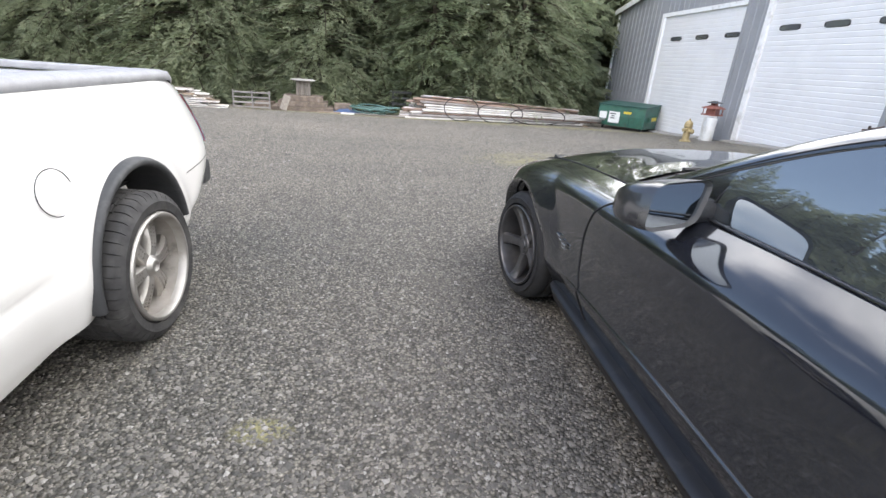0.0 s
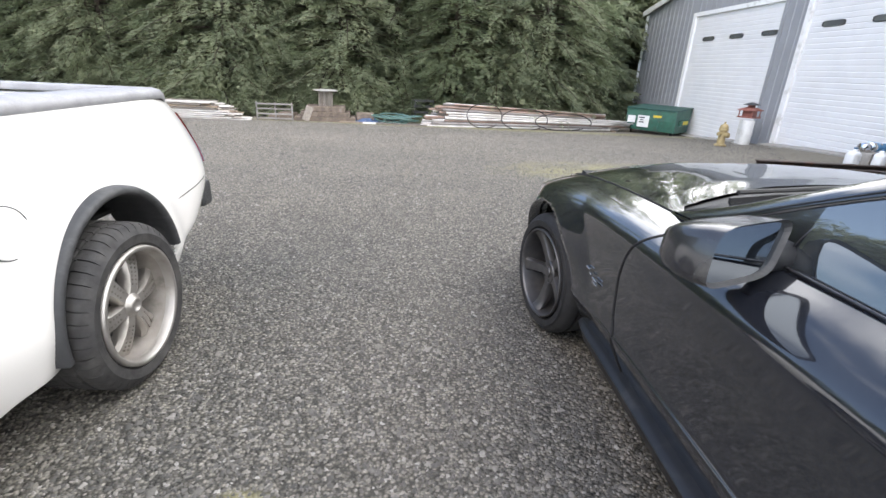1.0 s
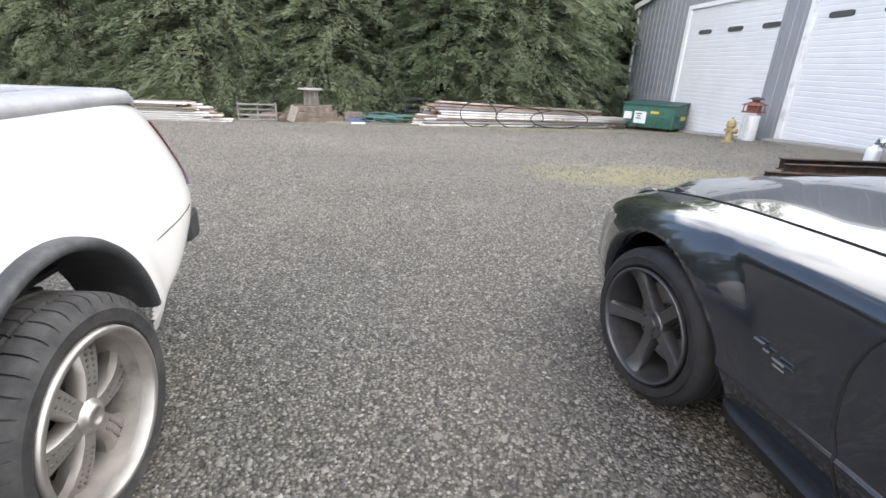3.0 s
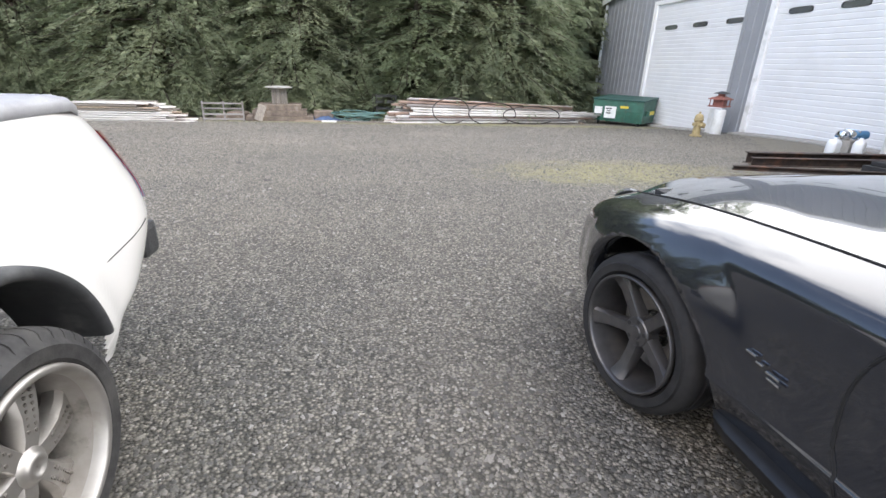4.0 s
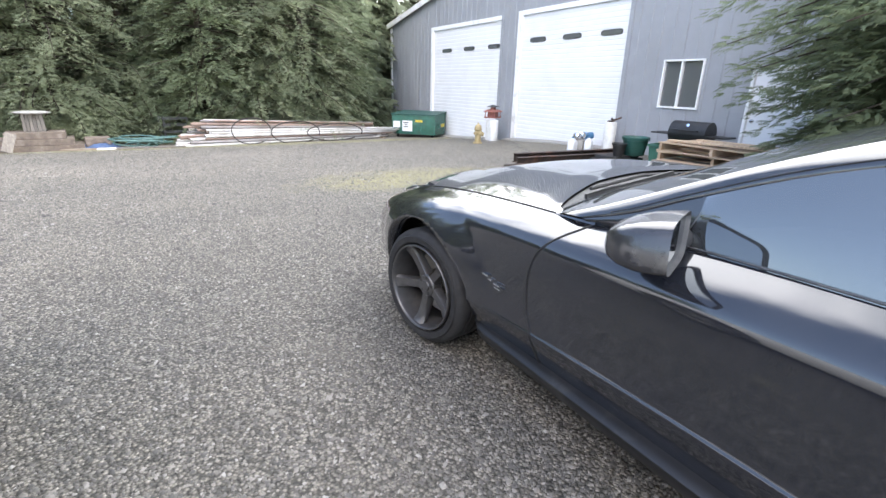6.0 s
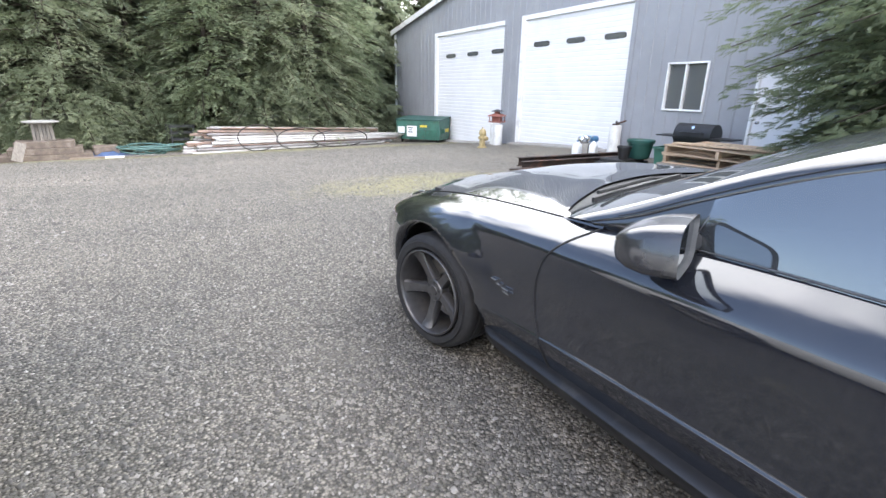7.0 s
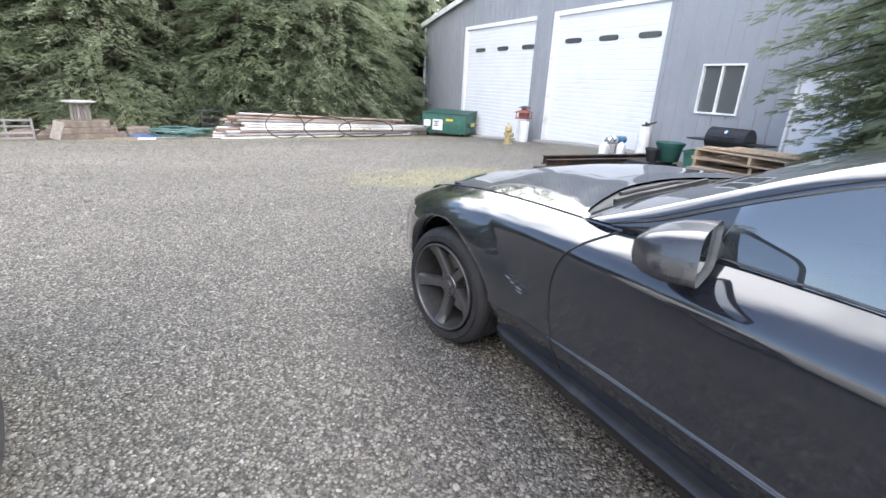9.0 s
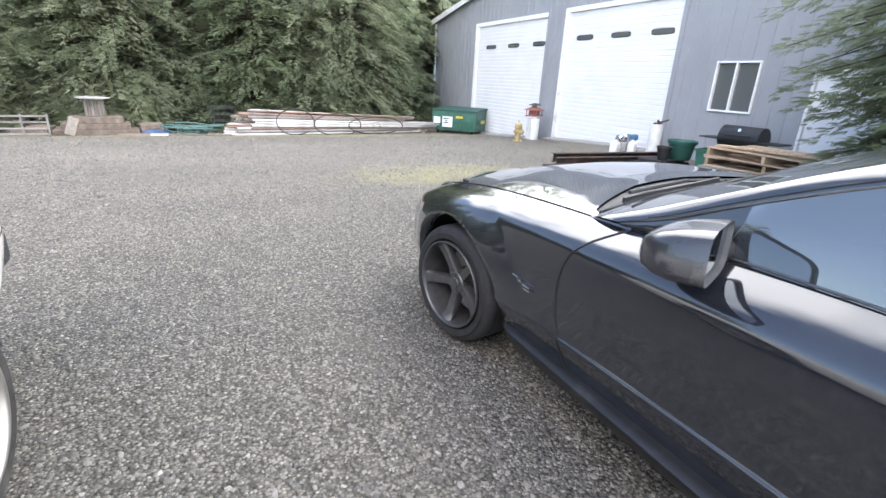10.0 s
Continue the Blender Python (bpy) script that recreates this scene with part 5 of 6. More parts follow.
    for y, top, w in ((-0.20, 1.06, 1.02), (-0.24, 1.50, 0.93), (-0.34, 1.58, 0.88), (-1.25, 1.60, 0.88), (-1.42, 1.54, 0.90), (-1.90, 1.10, 1.0), (-2.1, 1.06, 1.02), (-3.2, 0.98, 1.0), (-3.42, 0.90, 0.94), (-3.46, 0.50, 0.90)):
        belt = min(1.06, top)
        rows.append([(mid_x - 1.02, y, 0.34), (mid_x - 1.04, y, belt), (mid_x - w + 0.04, y, top - 0.03), (mid_x - w + 0.14, y, top), (mid_x + w - 0.14, y, top), (mid_x + w - 0.04, y, top - 0.03), (mid_x + 1.04, y, belt), (mid_x + 1.02, y, 0.34)])
    grid_faces(bm, rows)
    part("cab_shell", bm, M_WHITE, tr, auto=35)
    bm = bmesh.new()
    grid_faces(bm, [[(mid_x - 0.80, -1.46, 1.52), (mid_x + 0.80, -1.46, 1.52)], [(mid_x - 0.86, -1.88, 1.135), (mid_x + 0.86, -1.88, 1.135)]])
    part("cab_windscreen", bm, M_GLASS, tr)
    part("cab_rear_window", box(1.30, 0.012, 0.32, pose(mid_x, -0.205, 1.30, -6, 0, 0), 0.004), M_GLASS, tr)
    part("front_bumper", box(2.10, 0.16, 0.18, pose(mid_x, -3.50, 0.42), 0.03), M_CHROME, tr)
    part("front_grille", box(1.20, 0.03, 0.24, pose(mid_x, -3.475, 0.70), 0.01), M_PLASTIC, tr)
    for sx in (-0.76, 0.76):
        part("headlamp", box(0.26, 0.03, 0.20, pose(mid_x + sx, -3.47, 0.71), 0.02), M_LAMP, tr)
    part("rear_axle", rod((mid_x - 1.0, 2.012, 0.332), (mid_x + 1.0, 2.012, 0.332), 0.05), M_UNDER, tr)
    part("spare_tank", box(0.5, 0.9, 0.22, pose(mid_x + 0.2, 0.6, 0.45), 0.05), M_UNDER, tr)


build_truck()


# ---------------------------------------------------------------- things before the garage
def build_dumpster():
    d = empty("dumpster", 7.85, 15.95, ground_z(16.0), -50, "green steel dumpster with pale stickers on small castors", "dumpster")
    L, D, H = 1.62, 0.95, 0.74
    bm = bmesh.new()
    pts = [(-D / 2, 0.12), (-D / 2 - 0.06, 0.45), (-D / 2 - 0.06, H + 0.02), (D / 2 + 0.10, H + 0.10), (D / 2, 0.12)]
    rows = [[(x, y, z) for y, z in pts] for x in (-L / 2, L / 2)]
    grid_faces(bm, rows, wrap=True, cap=True)
    part("body", bm, M_GREEN, d)
    for x in (-L / 2 + 0.02, -L / 6, L / 6, L / 2 - 0.02):
        part("stiffener", box(0.05, 0.03, 0.50, pose(x, -D / 2 - 0.05, 0.40), 0.005), M_GREEN, d)
    bm = bmesh.new()
    add_box(bm, L + 0.06, D + 0.22, 0.035, pose(0, 0.02, H + 0.085, 4, 0, 0), 0.01)
    part("lid", bm, M_POT, d, "dark green plastic lid")
    for sx in (-1, 1):
        part("lift_pocket", box(0.09, 0.55, 0.15, pose(sx * (L / 2 + 0.045), 0, 0.42), 0.01), M_GREEN, d)
        for sy in (-1, 1):
            c = part("castor", rod((sx * (L / 2 - 0.15) - 0.02, sy * (D / 2 - 0.12), 0.055), (sx * (L / 2 - 0.15) + 0.02, sy * (D / 2 - 0.12), 0.055), 0.055, seg=16), M_IRON, d)
            part("castor_fork", box(0.07, 0.06, 0.06, pose(sx * (L / 2 - 0.15), sy * (D / 2 - 0.12), 0.115)), M_IRON, c)
    for x, w, h, z, mat, lab in ((-0.62, 0.26, 0.22, 0.44, M_LABEL_W, "white sticker"), (-0.22, 0.38, 0.36, 0.40, M_LABEL_W, "large white notice"), (0.22, 0.26, 0.07, 0.58, M_LABEL_Y, "yellow sticker")):
        s = part("sticker", box(w, 0.004, h, pose(x, -D / 2 - 0.067, z)), mat, d, lab)
        if h > 0.3:
            for k, ww in enumerate((0.20, 0.10, 0.16)):
                part("print_bar", box(ww, 0.003, 0.035, pose(x - 0.05, -D / 2 - 0.071, z + 0.11 - 0.07 * k)), M_INK, s)
    part("sticker", box(0.004, 0.36, 0.11, pose(L / 2 + 0.093, 0.0, 0.44)), M_LABEL_Y, d, "yellow sticker")


def build_hydrant():
    h = empty("fire_hydrant", 6.85, 10.8, ground_z(10.8), 20, "weathered yellow fire hydrant on the gravel", "hydrant")
    part("barrel", lathe([(0.0, 0.0), (0.125, 0.0), (0.125, 0.035), (0.085, 0.045), (0.078, 0.10), (0.078, 0.33), (0.10, 0.345), (0.10, 0.37), (0.085, 0.38)], 24, cap=False), M_YELLOW, h, auto=40)
    part("bonnet_cap", lathe([(0.092, 0.38), (0.092, 0.40), (0.085, 0.44), (0.055, 0.475), (0.02, 0.49), (0.02, 0.53), (0.0, 0.53)], 24), M_YELLOW, h, auto=40)
    for a in (0, 180):
        part("side_outlet", rod((0.07 * (1 if a == 0 else -1), 0, 0.27), (0.14 * (1 if a == 0 else -1), 0, 0.27), 0.042, seg=12), M_YELLOW, h)
    part("front_outlet", rod((0, -0.07, 0.25), (0, -0.15, 0.25), 0.055, seg=12), M_YELLOW, h)
    part("outlet_nut", rod((0, -0.15, 0.25), (0, -0.18, 0.25), 0.018, seg=5), M_YELLOW, h)


def build_bollard(x, y, r, top, label):
    z = ground_z(y)
    b = empty("bollard", x, y, z, 0, label, "bollard", "white bollards by the garage doors")
    hh = top - z
    part("post", lathe([(r, -0.05), (r, hh - 0.02), (r * 0.93, hh - 0.004), (r * 0.85, hh), (0.0, hh)], 24), M_BOLLARD, b, auto=45)
    part("concrete_collar", lathe([(r + 0.07, -0.05), (r + 0.06, 0.012), (r, 0.016)], 24), M_CONCRETE, b)
    return b


def build_latch():
    o = empty("rusty_latch", 8.36, 7.86, 0.66, 25, "rusty steel latch lying on the bollard", "latch")
    part("plate", box(0.20, 0.12, 0.03, pose(0, 0, 0.015), 0.004), M_STEEL, o)
    part("lever", tube([(-0.02, -0.02, 0.04), (0.03, -0.10, 0.06), (0.05, -0.20, 0.10)], 0.018, 8), M_STEEL, o)
    part("bolt", rod((0.02, 0, 0.03), (0.02, 0, 0.09), 0.022, seg=6), M_STEEL, o)


def build_birdhouse():
    z = ground_z(11.9) + 0.64
    b = empty("birdhouse", 8.12, 11.92, z, 30, "small faded red pagoda birdhouse standing on the bollards", "birdhouse")
    part("floor_board", box(0.44, 0.36, 0.03, pose(0, 0, 0.015)), M_REDPAINT, b)
    part("box", box(0.26, 0.22, 0.14, pose(0, 0, 0.10), 0.006), M_REDPAINT, b)
    bm = bmesh.new()
    grid_faces(bm, [[(sx * w, sy * d, zz) for sx, sy in ((-1, -1), (1, -1), (1, 1), (-1, 1))] for w, d, zz in ((0.24, 0.20, 0.17), (0.23, 0.19, 0.19), (0.10, 0.07, 0.245))], wrap=True, cap=True)
    part("lower_roof", bm, M_REDPAINT, b)
    part("upper_box", box(0.15, 0.11, 0.06, pose(0, 0, 0.272)), M_REDPAINT, b)
    bm = bmesh.new()
    grid_faces(bm, [[(sx * w, sy * d, zz) for sx, sy in ((-1, -1), (1, -1), (1, 1), (-1, 1))] for w, d, zz in ((0.16, 0.13, 0.30), (0.15, 0.12, 0.315), (0.03, 0.02, 0.36))], wrap=True, cap=True)
    part("upper_roof", bm, M_PLASTIC, b, "dark upper roof")
    for sx in (-1, 1):
        for sy in (-1, 1):
            part("corner_post", box(0.02, 0.02, 0.14, pose(sx * 0.19, sy * 0.15, 0.10)), M_REDPAINT, b)


def build_jug(x, y, rz):
    j = empty("plastic_jug", x, y, ground_z(y), rz, "white plastic jug with a handle, standing by the steel beams", "jug", "white jugs")
    bm = bmesh.new()
    rows = []
    for s, z in ((0.96, 0.0), (1.0, 0.015), (1.0, 0.19), (0.9, 0.225), (0.6, 0.255), (0.3, 0.268), (0.28, 0.30)):
        row = []
        for t in np.linspace(0, 2 * math.pi, 20, endpoint=False):
            c, q = math.cos(t), math.sin(t)
            row.append((math.copysign(abs(c) ** 0.5, c) * 0.125 * s, math.copysign(abs(q) ** 0.5, q) * 0.085 * s, z))
        rows.append(row)
    grid_faces(bm, rows, wrap=True, cap=True)
    part("body", bm, M_JUG, j, smooth=True)
    part("handle", tube([(0.02, 0, 0.27), (0.08, 0, 0.285), (0.115, 0, 0.25), (0.12, 0, 0.19)], 0.014, 8), M_JUG, j, smooth=True)
    part("cap", rod((0, 0, 0.30), (0, 0, 0.325), 0.03, seg=16), M_BLUE, j, "blue screw cap")


def build_valve():
    v = empty("pipe_valve", 8.05, 8.42, 0.0, 25, "chrome pipe coupling with a blue end on a grey block", "valve")
    part("block", box(0.20, 0.22, 0.22, pose(0, 0, 0.11), 0.015), M_CONCRETE, v)
    part("body", lathe([(0.0, -0.10), (0.075, -0.09), (0.095, -0.03), (0.095, 0.03), (0.075, 0.09), (0.0, 0.10)], 20, pose(-0.02, 0.05, 0.30, 90, 0, 60)), M_CHROME, v, smooth=True)
    part("blue_end", lathe([(0.06, -0.13), (0.075, -0.12), (0.075, 0.10), (0.06, 0.11), (0.0, 0.11)], 20, pose(0.14, -0.14, 0.32, 90, 0, 60)), M_BLUE, v, "blue painted end", auto=40)
    part("bolt_plate", box(0.03, 0.24, 0.20, pose(0.05, -0.04, 0.31, 0, 0, 0), 0.01), M_CHROME, v)


def build_beam(a, b, h, w, z, mat_label):
    """I-beam lying between two places on the ground."""
    d = Vector(b) - Vector(a)
    ob = empty("steel_beam", a[0], a[1], z, math.degrees(math.atan2(d.y, d.x)), mat_label, "beam", "steel beams on the gravel")
    L, t = d.length, 0.012
    part("web", box(L, t, h - 2 * t, pose(L / 2, 0, h / 2)), M_STEEL, ob)
    part("flange", box(L, w, t, pose(L / 2, 0, t / 2)), M_STEEL, ob)
    part("flange", box(L, w, t, pose(L / 2, 0, h - t / 2)), M_STEEL, ob)


def build_pot():
    p = empty("plinth", 7.18, 6.62, 0.0, 8, "flat dark stone plinth under the plant pot", "plinth")
    part("slab", box(0.95, 0.55, 0.10, pose(0, 0, 0.05), 0.012), M_UNDER, p)
    part("top_slab", box(0.80, 0.45, 0.06, pose(0, 0, 0.13), 0.012), M_UNDER, p)
    o = empty("plant_pot", 7.42, 6.44, 0.16, 0, "large empty green plastic plant pot", "pot")
    part("shell", lathe([(0.0, 0.0), (0.17, 0.0), (0.185, 0.02), (0.225, 0.28), (0.25, 0.285), (0.255, 0.34), (0.245, 0.345), (0.235, 0.33), (0.215, 0.29), (0.17, 0.04), (0.0, 0.04)], 32), M_POT, o, auto=40)
    o = empty("plant_pot", 7.00, 6.45, 0.16, 0, "small dark plant pot", "pot")
    part("shell", lathe([(0.0, 0.0), (0.08, 0.0), (0.12, 0.20), (0.135, 0.205), (0.135, 0.24), (0.125, 0.24), (0.115, 0.2), (0.075, 0.02), (0.0, 0.02)], 24), M_IRON, o, auto=40)
    b = empty("storage_bin", 7.75, 5.95, 0.0, 12, "green plastic storage bin with a rim", "bin")
    bm = bmesh.new()
    grid_faces(bm, [[(sx * w, sy * w2, z) for sx, sy in ((-1, -1), (1, -1), (1, 1), (-1, 1))] for w, w2, z in ((0.20, 0.24, 0.0), (0.235, 0.275, 0.36), (0.26, 0.30, 0.365), (0.26, 0.30, 0.40), (0.225, 0.265, 0.40), (0.19, 0.23, 0.03))], wrap=True, cap=True)
    part("tub", bm, M_GREEN, b)


def build_grill():
    g = empty("barbecue_grill", 8.12, 5.80, 0.0, -88, "black barrel barbecue grill with a side shelf", "grill")
    # x runs along the wall
    half = [(0.20 * math.cos(t), 0.20 * math.sin(t)) for t in np.linspace(0, math.pi, 14)]
    bm = bmesh.new()
    grid_faces(bm, [[(x, y, 0.60 + z * 1.1) for y, z in half] for x in (-0.35, 0.35)])
    for x in (-0.35, 0.35):
        bm.faces.new([bm.verts.new((x, y, 0.60 + z * 1.1)) for y, z in half])
    lid = part("lid", bm, M_IRON, g, auto=40)
    part("lid_handle", tube([(-0.22, -0.20, 0.66), (-0.22, -0.25, 0.67), (0.22, -0.25, 0.67), (0.22, -0.20, 0.66)], 0.011, 6), M_IRON, lid)
    part("thermometer", rod((0.0, -0.150, 0.75), (0.0, -0.165, 0.756), 0.030, seg=20), M_CHROME, lid, "round bright thermometer")
    bm = bmesh.new()
    grid_faces(bm, [[(x, y, 0.595 - z * 0.8) for y, z in half] for x in (-0.35, 0.35)])
    for x in (-0.35, 0.35):
        bm.faces.new([bm.verts.new((x, y, 0.595 - z * 0.8)) for y, z in half])
    part("fire_box", bm, M_IRON, g, auto=40)
    for x0, nm in ((0.52, "side_shelf"), (-0.52, "side_shelf")):
        part(nm, box(0.36, 0.40, 0.025, pose(x0, 0, 0.58), 0.006), M_IRON, g)
    for sx in (-0.33, 0.33):
        for sy in (-0.16, 0.16):
            part("leg", rod((sx, sy, 0.0), (sx, sy, 0.55), 0.014), M_IRON, g)
    part("bottom_rack", box(0.66, 0.32, 0.015, pose(0, 0, 0.14)), M_IRON, g)


def build_pallets():
    """A slumped stack: deck boards along its long side, on three bearers, with dark gaps between."""
    rng = random.Random(3)
    z = 0.0
    L, W = 1.80, 0.95
    for k in range(4):
        fresh = k > 1
        p = empty("wooden_pallet", 7.02 + rng.uniform(-0.10, 0.10), 4.36 + rng.uniform(-0.12, 0.12), z, rng.uniform(-6, 6) + 3,
                  ("pale" if fresh else "grey weathered") + " wooden pallet in a stack beside the grill", "pallet", "stacked pallets")
        mat = M_FRESHWOOD if fresh else M_GREYBOARD
        bm = bmesh.new()
        add_box(bm, 0.105, L, 0.020, Matrix(), 0.003)
        d0 = part("deck_board", bm, mat, p)
        d0.matrix_local = pose(-W / 2 + 0.055, 0, 0.131, 0, 0, 0)
        for i in range(1, 7):
            shared("deck_board", d0.data, p, pose(-W / 2 + 0.055 + i * (W - 0.11) / 6, rng.uniform(-0.03, 0.03), 0.131, rng.uniform(-0.5, 0.5), 0, rng.uniform(-1.2, 1.2)))
        for i in (0, 3, 6):
            shared("bottom_board", d0.data, p, pose(-W / 2 + 0.055 + i * (W - 0.11) / 6, rng.uniform(-0.03, 0.03), 0.011))
        bm = bmesh.new()
        add_box(bm, W, 0.045, 0.098, Matrix(), 0.003)
        s0 = part("stringer", bm, mat, p)
        s0.matrix_local = pose(0, -L / 2 + 0.05, 0.071)
        for y in (rng.uniform(-0.05, 0.05), L / 2 - 0.05):
            shared("stringer", s0.data, p, pose(0, y, 0.071))
        z += 0.142
    for x, y, rz, tilt, ln, w in ((6.62, 4.46, 86, 1.5, 1.55, 0.14), (6.80, 4.08, 96, -2.0, 1.25, 0.10), (7.10, 4.40, 80, 1.0, 1.4, 0.12)):
        o = empty("loose_plank", x, y, z + 0.004 + abs(math.sin(radians(tilt))) * ln / 2, rz, "pale offcut plank lying on the pallets", "plank", "planks on the pallets")
        part("plank", box(ln, w, 0.030, pose(0, 0, 0.015, 0, tilt, 0), 0.003), M_FRESHWOOD, o)
    for x, y, dx, dy, top in ((6.45, 3.44, 0.40, -0.20, 0.86), (6.52, 3.28, 0.30, 0.10, 0.74)):
        o = empty("leaning_bar", x, y, 0.0, 0, "rusty steel bar leaning on the pallet stack", "bar", "bars by the pallets")
        part("bar", rod((0, 0, 0.01), (dx, dy, top), 0.012, seg=8), M_STEEL, o)


build_dumpster()
build_hydrant()
build_bollard(8.32, 12.30, 0.125, 0.42, "white painted steel bollard below the birdhouse")
build_bollard(7.95, 11.62, 0.125, 0.44, "white painted steel bollard below the birdhouse")
build_bollard(8.36, 7.86, 0.13, 0.66, "white painted steel bollard beside the wide door")
build_latch()
build_birdhouse()
build_jug(7.60, 8.20, 20)
build_jug(8.02, 8.12, 30)
build_valve()
build_beam((5.35, 7.45, 0), (8.35, 7.28, 0), 0.16, 0.12, 0.0, "dark rusty steel I-beam lying on gravel")
build_beam((5.25, 7.22, 0), (8.25, 7.02, 0), 0.12, 0.10, 0.0, "dark rusty steel I-beam lying on gravel")
build_beam((4.75, 6.95, 0), (7.0, 6.45, 0), 0.06, 0.07, 0.0, "thin rust-brown steel beam lying on gravel")
build_pot()
build_grill()
build_pallets()


# ---------------------------------------------------------------- along the hedge
def build_pipes():
    rng = random.Random(8)
    x0, x1 = 0.35, 7.0
    ya, yb = 15.25, 16.35
    ang = math.degrees(math.atan2(yb - ya, x1 - x0))
    L = math.hypot(x1 - x0, yb - ya)
    rows = [9, 9, 8, 8, 7, 6, 5, 4, 3]
    z = ground_z(15.6) + 0.05
    for k, n in enumerate(rows):
        for i in range(n):
            r = rng.choice((0.026, 0.032, 0.038, 0.044))
            ln = L * rng.uniform(0.82, 1.0) - 0.12 * k
            off = rng.uniform(-0.35, 0.45) + 0.05 * k
            y = (i - (n - 1) / 2) * 0.10 + rng.uniform(-0.012, 0.012)
            o = empty("stacked_pipe", x0, ya, z + k * 0.076, ang, rng.choice(("long pale plastic pipe", "long dull metal pipe", "long tan pipe")) + " in the stack beside the hedge", "pipe", "stacked pipes")
            mat = M_PIPES[0 if rng.random() < 0.50 else rng.choice((1, 2, 2))]
            tilt = -0.030 * k / 8 * L
            bm = bmesh.new()
            outer = [(off, y, 0.0), (off + ln * 0.5, y + rng.uniform(-0.02, 0.02), tilt * 0.5 + rng.uniform(-0.01, 0.01)), (off + ln, y, tilt)]
            add_tube(bm, outer, r, 10)
            part("pipe", bm, mat, o, smooth=True)
            # black plug on the closed end, painted as the shade of a hollow
            part("bore_shade", rod((off - 0.002, y, 0), (off + 0.02, y, 0), r * 0.82, seg=10), M_SEAM, o)
    # timber bearers keep the stack off the ground
    for f in (0.08, 0.5, 0.9):
        o = empty("timber_bearer", x0 + (x1 - x0) * f, ya + (yb - ya) * f, ground_z(15.6) - 0.03, ang, "short timber bearer under the pipe stack", "timber", "pipe bearers")
        part("timber", box(0.10, 1.0, 0.06, pose(0, 0, 0.03), 0.006), M_WOOD, o)
    # loops of black cable hang over the front
    for cx, w, h, zc in ((1.6, 0.55, 0.36, 0.02), (2.9, 0.75, 0.32, -0.06), (4.2, 0.95, 0.26, -0.10)):
        o = empty("cable_loop", x0, ya, ground_z(15.3), ang, "loop of black cable hung over the stacked pipes", "cable", "cable loops")
        pts = []
        for t in np.linspace(-0.35, 1.75 * math.pi, 40):
            pts.append((cx + w * math.cos(t), -0.56 + 0.04 * math.sin(3 * t), 0.36 + zc + h * math.sin(t)))
        part("cable", tube(pts, 0.016, 7), M_CABLE, o, smooth=True)


def build_pedestal():
    y = 15.2
    g = ground_z(y)
    p = empty("garden_pedestal", -2.75, y, g, 6, "weathered plank pedestal with a flat round cap", "pedestal")
    for w, d, h, z in ((1.75, 0.9, 0.15, 0.0), (1.40, 0.80, 0.14, 0.155), (1.12, 0.70, 0.15, 0.30)):
        part("tier", box(w, d, h, pose(0, 0, z + h / 2), 0.012), M_BROWNSTONE, p)
    for i in range(6):
        x = -0.21 + i * 0.084
        part("stave", box(0.062, 0.30, 0.40, pose(x * 0.80, 0, 0.655, 0, -7 * x, 0), 0.006), M_GREYWOOD, p)
    part("cap", lathe([(0.0, 0.855), (0.28, 0.855), (0.36, 0.872), (0.36, 0.892), (0.27, 0.91), (0.0, 0.91)], 28), M_CONCRETE, p, auto=40)
    for x, w, h in ((-1.12, 0.42, 0.22), (-1.45, 0.34, 0.14), (1.15, 0.52, 0.28)):
        o = empty("stone_block", -2.75 + x, y + 0.05 * x, g, 8 * x, "rough grey stone block beside the pedestal", "stone", "blocks by the pedestal")
        bm = bmesh.new()
        add_box(bm, w, 0.5, h, pose(0, 0, h / 2), 0.03)
        for v in bm.verts:
            v.co += Vector(noise.noise_vector(v.co * 5 + Vector((x * 7, 0, 0)))) * 0.02
        part("block", bm, M_BROWNSTONE, o, smooth=False)


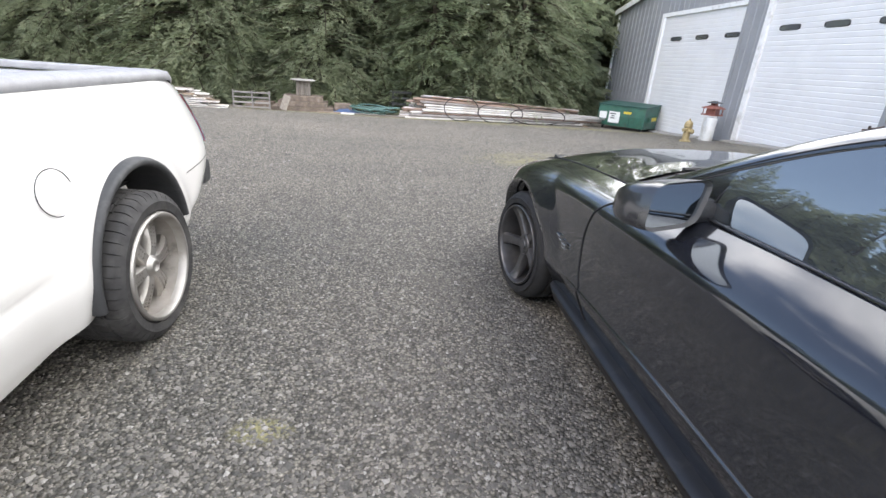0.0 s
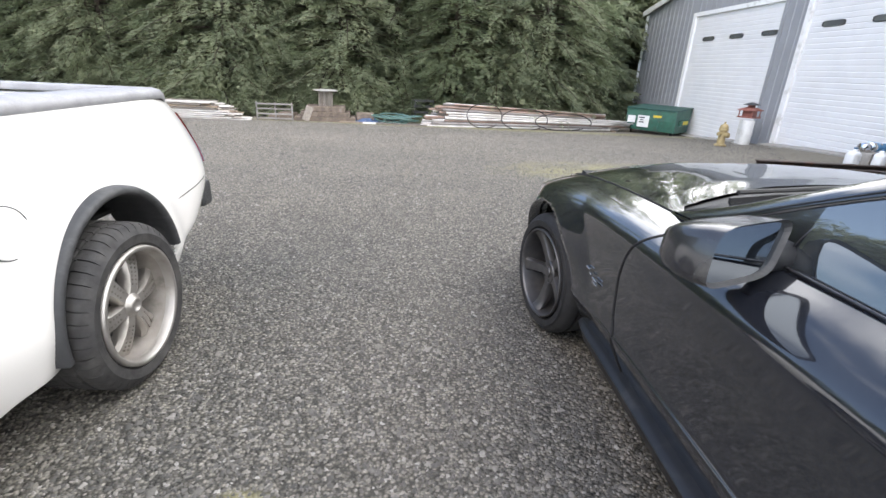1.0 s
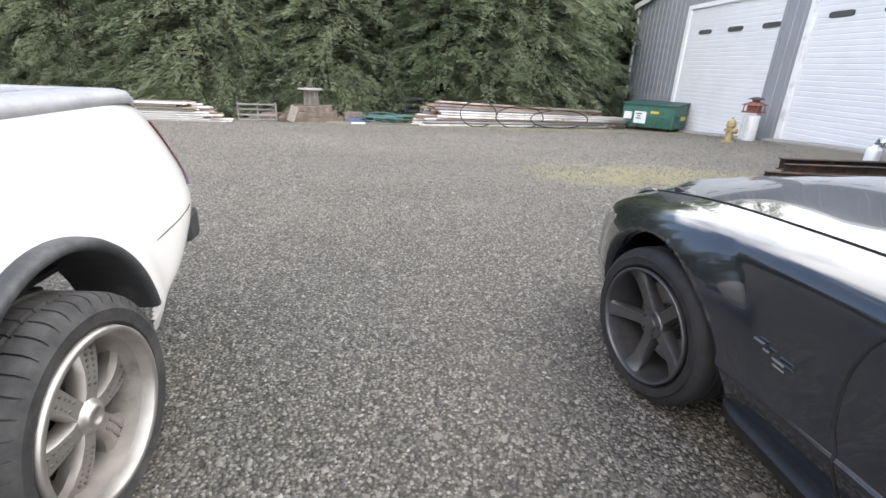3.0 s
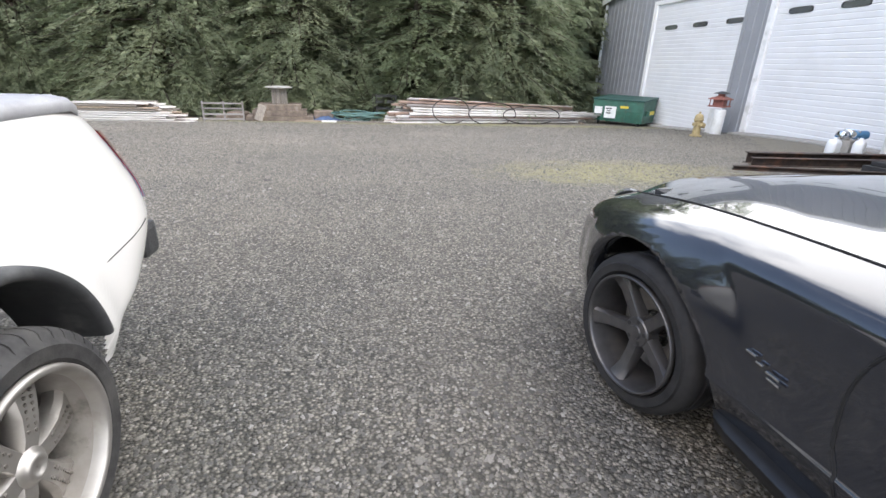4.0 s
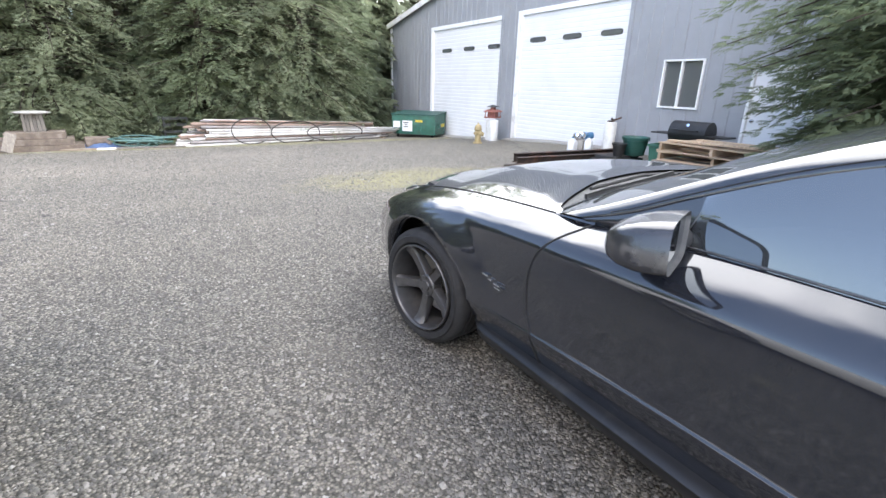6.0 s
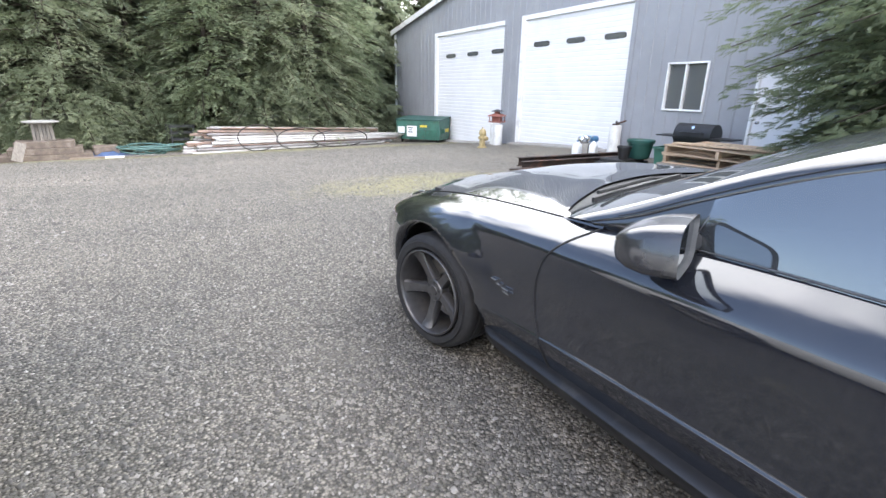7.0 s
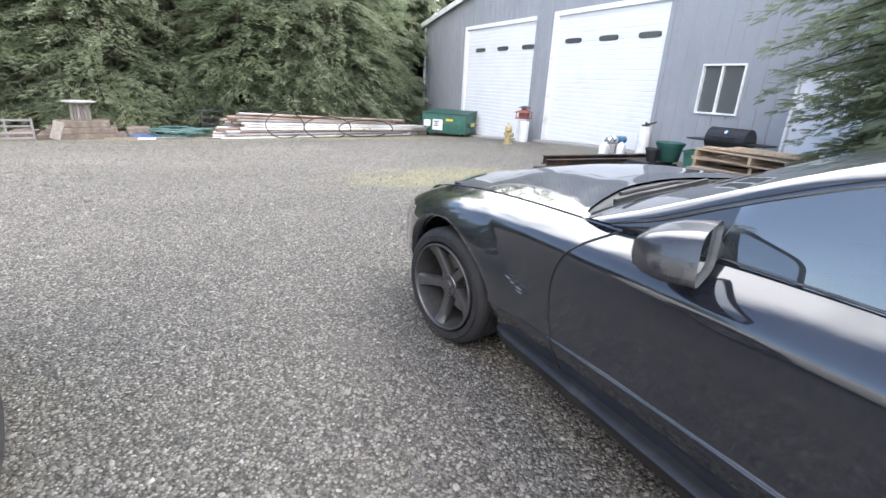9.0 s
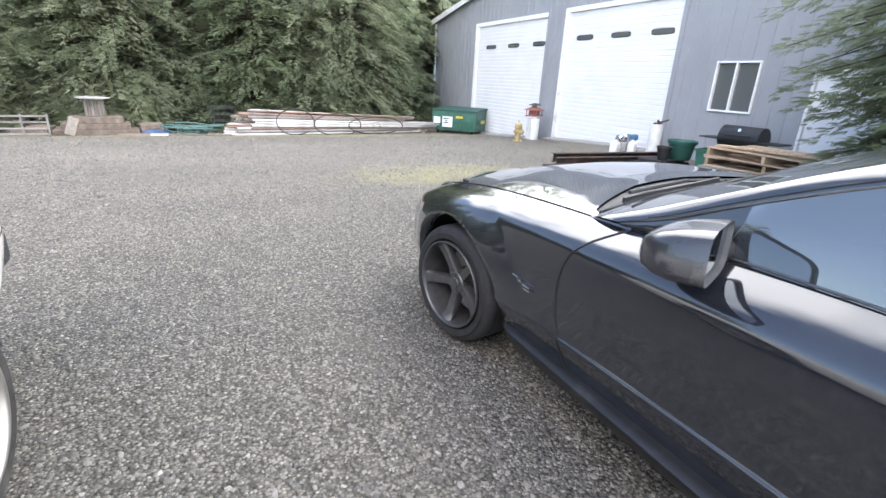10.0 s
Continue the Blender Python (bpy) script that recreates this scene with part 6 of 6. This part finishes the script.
def build_hose():
    g = ground_z(15.1)
    rng = random.Random(4)
    o = empty("garden_hose", -0.65, 15.0, g, 0, "heap of coiled pale green garden hose", "hose")
    pts = []
    for i in range(220):
        t = i / 220
        a = t * 2 * math.pi * 8
        r = 0.30 + 0.16 * math.sin(3.1 * a / 5) + 0.05 * math.sin(a * 1.7)
        pts.append((r * 1.35 * math.cos(a) + 0.15 * math.sin(t * 9), r * 0.8 * math.sin(a), 0.04 + 0.26 * (0.5 + 0.5 * math.sin(a * 0.5 + t * 7)) * (1 - 0.4 * t)))
    part("hose", tube(pts, 0.019, 7), M_HOSE, o, smooth=True)
    o = empty("tarpaulin", -1.60, 15.15, g, -12, "crumpled blue tarpaulin on the ground", "tarpaulin")
    bm = bmesh.new()
    n = 22
    rows = []
    for i in range(n + 1):
        row = []
        for j in range(n + 1):
            u, v = i / n * 2 - 1, j / n * 2 - 1
            q = max(0.0, 1 - (u * u + v * v) * 0.75)
            h = 0.17 * q ** 0.8 * (0.75 + 0.6 * noise.noise((u * 2.4, v * 2.4, 1.3))) + 0.04 * abs(noise.noise((u * 6, v * 6, 4.0)))
            row.append((u * 0.48, v * 0.34, max(0.004, h)))
        rows.append(row)
    grid_faces(bm, rows)
    part("sheet", bm, M_TARP, o, smooth=True)
    for x, y, rz, ln, mt, lab in ((-1.05, 14.72, 3, 1.1, M_PIPES[0], "white plank on the gravel"), (-0.45, 14.62, -2, 1.5, M_GREYWOOD, "dark plank on the gravel"), (-1.85, 14.75, 5, 0.9, M_WOOD, "brown plank on the gravel")):
        o = empty("loose_plank", x, y, ground_z(y), rz, lab, "plank", "planks by the hose")
        part("plank", box(ln, 0.14, 0.04, pose(0, 0, 0.02), 0.005), mt, o)
    o = empty("plastic_crate", 0.15, 16.3, ground_z(16.3), 15, "dark open plastic crate before the hedge", "crate")
    for sx, sy, w, d in ((0, -0.2, 0.62, 0.02), (0, 0.2, 0.62, 0.02), (-0.3, 0, 0.02, 0.42), (0.3, 0, 0.02, 0.42)):
        for z in (0.34, 0.52, 0.70):
            part("rail", box(w, d, 0.06, pose(sx, sy, z)), M_PLASTIC, o)
    for sx in (-0.3, 0.3):
        for sy in (-0.2, 0.2):
            part("leg", box(0.04, 0.04, 0.74, pose(sx, sy, 0.37)), M_PLASTIC, o)


def build_rack():
    y = 14.3
    r = empty("metal_rack", -4.02, y, ground_z(y), 5, "low bare metal fence rack standing before the hedge", "rack")
    for x in (-0.48, 0.02, 0.48):
        part("upright", box(0.04, 0.04, 0.50, pose(x, 0, 0.25), 0.004), M_PIPES[1], r)
    for z in (0.06, 0.18, 0.32, 0.45):
        part("rail", box(0.96, 0.03, 0.04, pose(0, -0.036, z), 0.004), M_PIPES[1], r)
    b = empty("leaning_board", -3.15, y + 0.2, ground_z(y), 20, "weathered board leaning beside the rack", "board")
    part("board", box(0.20, 0.03, 0.44, pose(0, 0, 0.21, -18, 24, 0), 0.004), M_GREYWOOD, b)


def build_lumber():
    rng = random.Random(21)
    y0 = 13.9
    g = ground_z(y0)
    for k in range(9):
        for i in range(4):
            ln = 2.9 - 0.16 * k + rng.uniform(-0.30, 0.25)
            o = empty("lumber_board", -6.10 + rng.uniform(-0.25, 0.25) - 0.03 * k, y0 + (i - 1.5) * 0.17 + rng.uniform(-0.01, 0.01), g + k * 0.052, rng.uniform(-1.5, 1.5), "weathered sawn board in the lumber stack", "board", "lumber stack")
            part("board", box(ln, 0.15, 0.034, pose(0, 0, 0.017), 0.004), rng.choice((M_PIPES[0], M_PIPES[0], M_WOOD, M_GREYWOOD)), o)
    for x in (-7.2, -6.2, -5.3):
        o = empty("lumber_bearer", x, y0, g - 0.03, 90, "short bearer under the lumber stack", "timber", "lumber bearers")
        part("timber", box(0.7, 0.08, 0.028, pose(0, 0, 0.014)), M_WOOD, o)


build_pipes()
build_pedestal()
build_hose()
build_rack()
build_lumber()


# ---------------------------------------------------------------- gravel stones nearest the path
def build_gravel():
    rng = np.random.default_rng(12)
    base = np.array([(-1, -0.9, -0.6), (1, -0.9, -0.6), (1, 0.9, -0.6), (-1, 0.9, -0.6), (-0.55, 0, 0.8), (0.55, 0, 0.8)], float)
    tri = np.array([(0, 1, 5), (0, 5, 4), (1, 2, 5), (2, 3, 4), (2, 4, 5), (3, 0, 4)])
    n = 165000
    y = 0.4 + 14.0 * rng.random(n) ** 2.6
    x = -0.1 + (rng.random(n) - 0.5) * (3.4 + 1.2 * y)
    size = np.clip(0.0043 * np.exp(rng.normal(0, 0.38, n)) + 0.0015, 0.003, 0.015) * (1 + 0.04 * y)
    sc = size[:, None] * rng.uniform(0.65, 1.4, (n, 3)) * np.array([1, 1, 0.7])
    v = base[None] * rng.uniform(0.7, 1.25, (n, 6, 1)) + rng.uniform(-0.22, 0.22, (n, 6, 3))
    v = v * sc[:, None, :]
    a = (rng.random(n) * 2 * np.pi)[:, None]
    ca, sa = np.cos(a), np.sin(a)
    tx, ty = rng.normal(0, 0.35, (2, n, 1))
    vx, vy = v[..., 0] * ca - v[..., 1] * sa, v[..., 0] * sa + v[..., 1] * ca
    vz = v[..., 2] + tx * vx * 0.6 + ty * vy * 0.6
    s = np.clip((y - 8.5) / 8.5, 0, 1)
    gz = -0.45 * s * s * (3 - 2 * s)
    co = np.stack([vx + x[:, None], vy + y[:, None], vz + (size * 0.15 + gz)[:, None]], -1).reshape(-1, 3)
    faces = (tri[None] + 6 * np.arange(n)[:, None, None]).reshape(-1, 3)
    me = mesh_of("gravel", co, faces)
    me.materials.append(M_STONE)
    tagged(new("gravel", me), "loose grey angular gravel stones over the yard", "gravel", kind="stuff")


build_gravel()
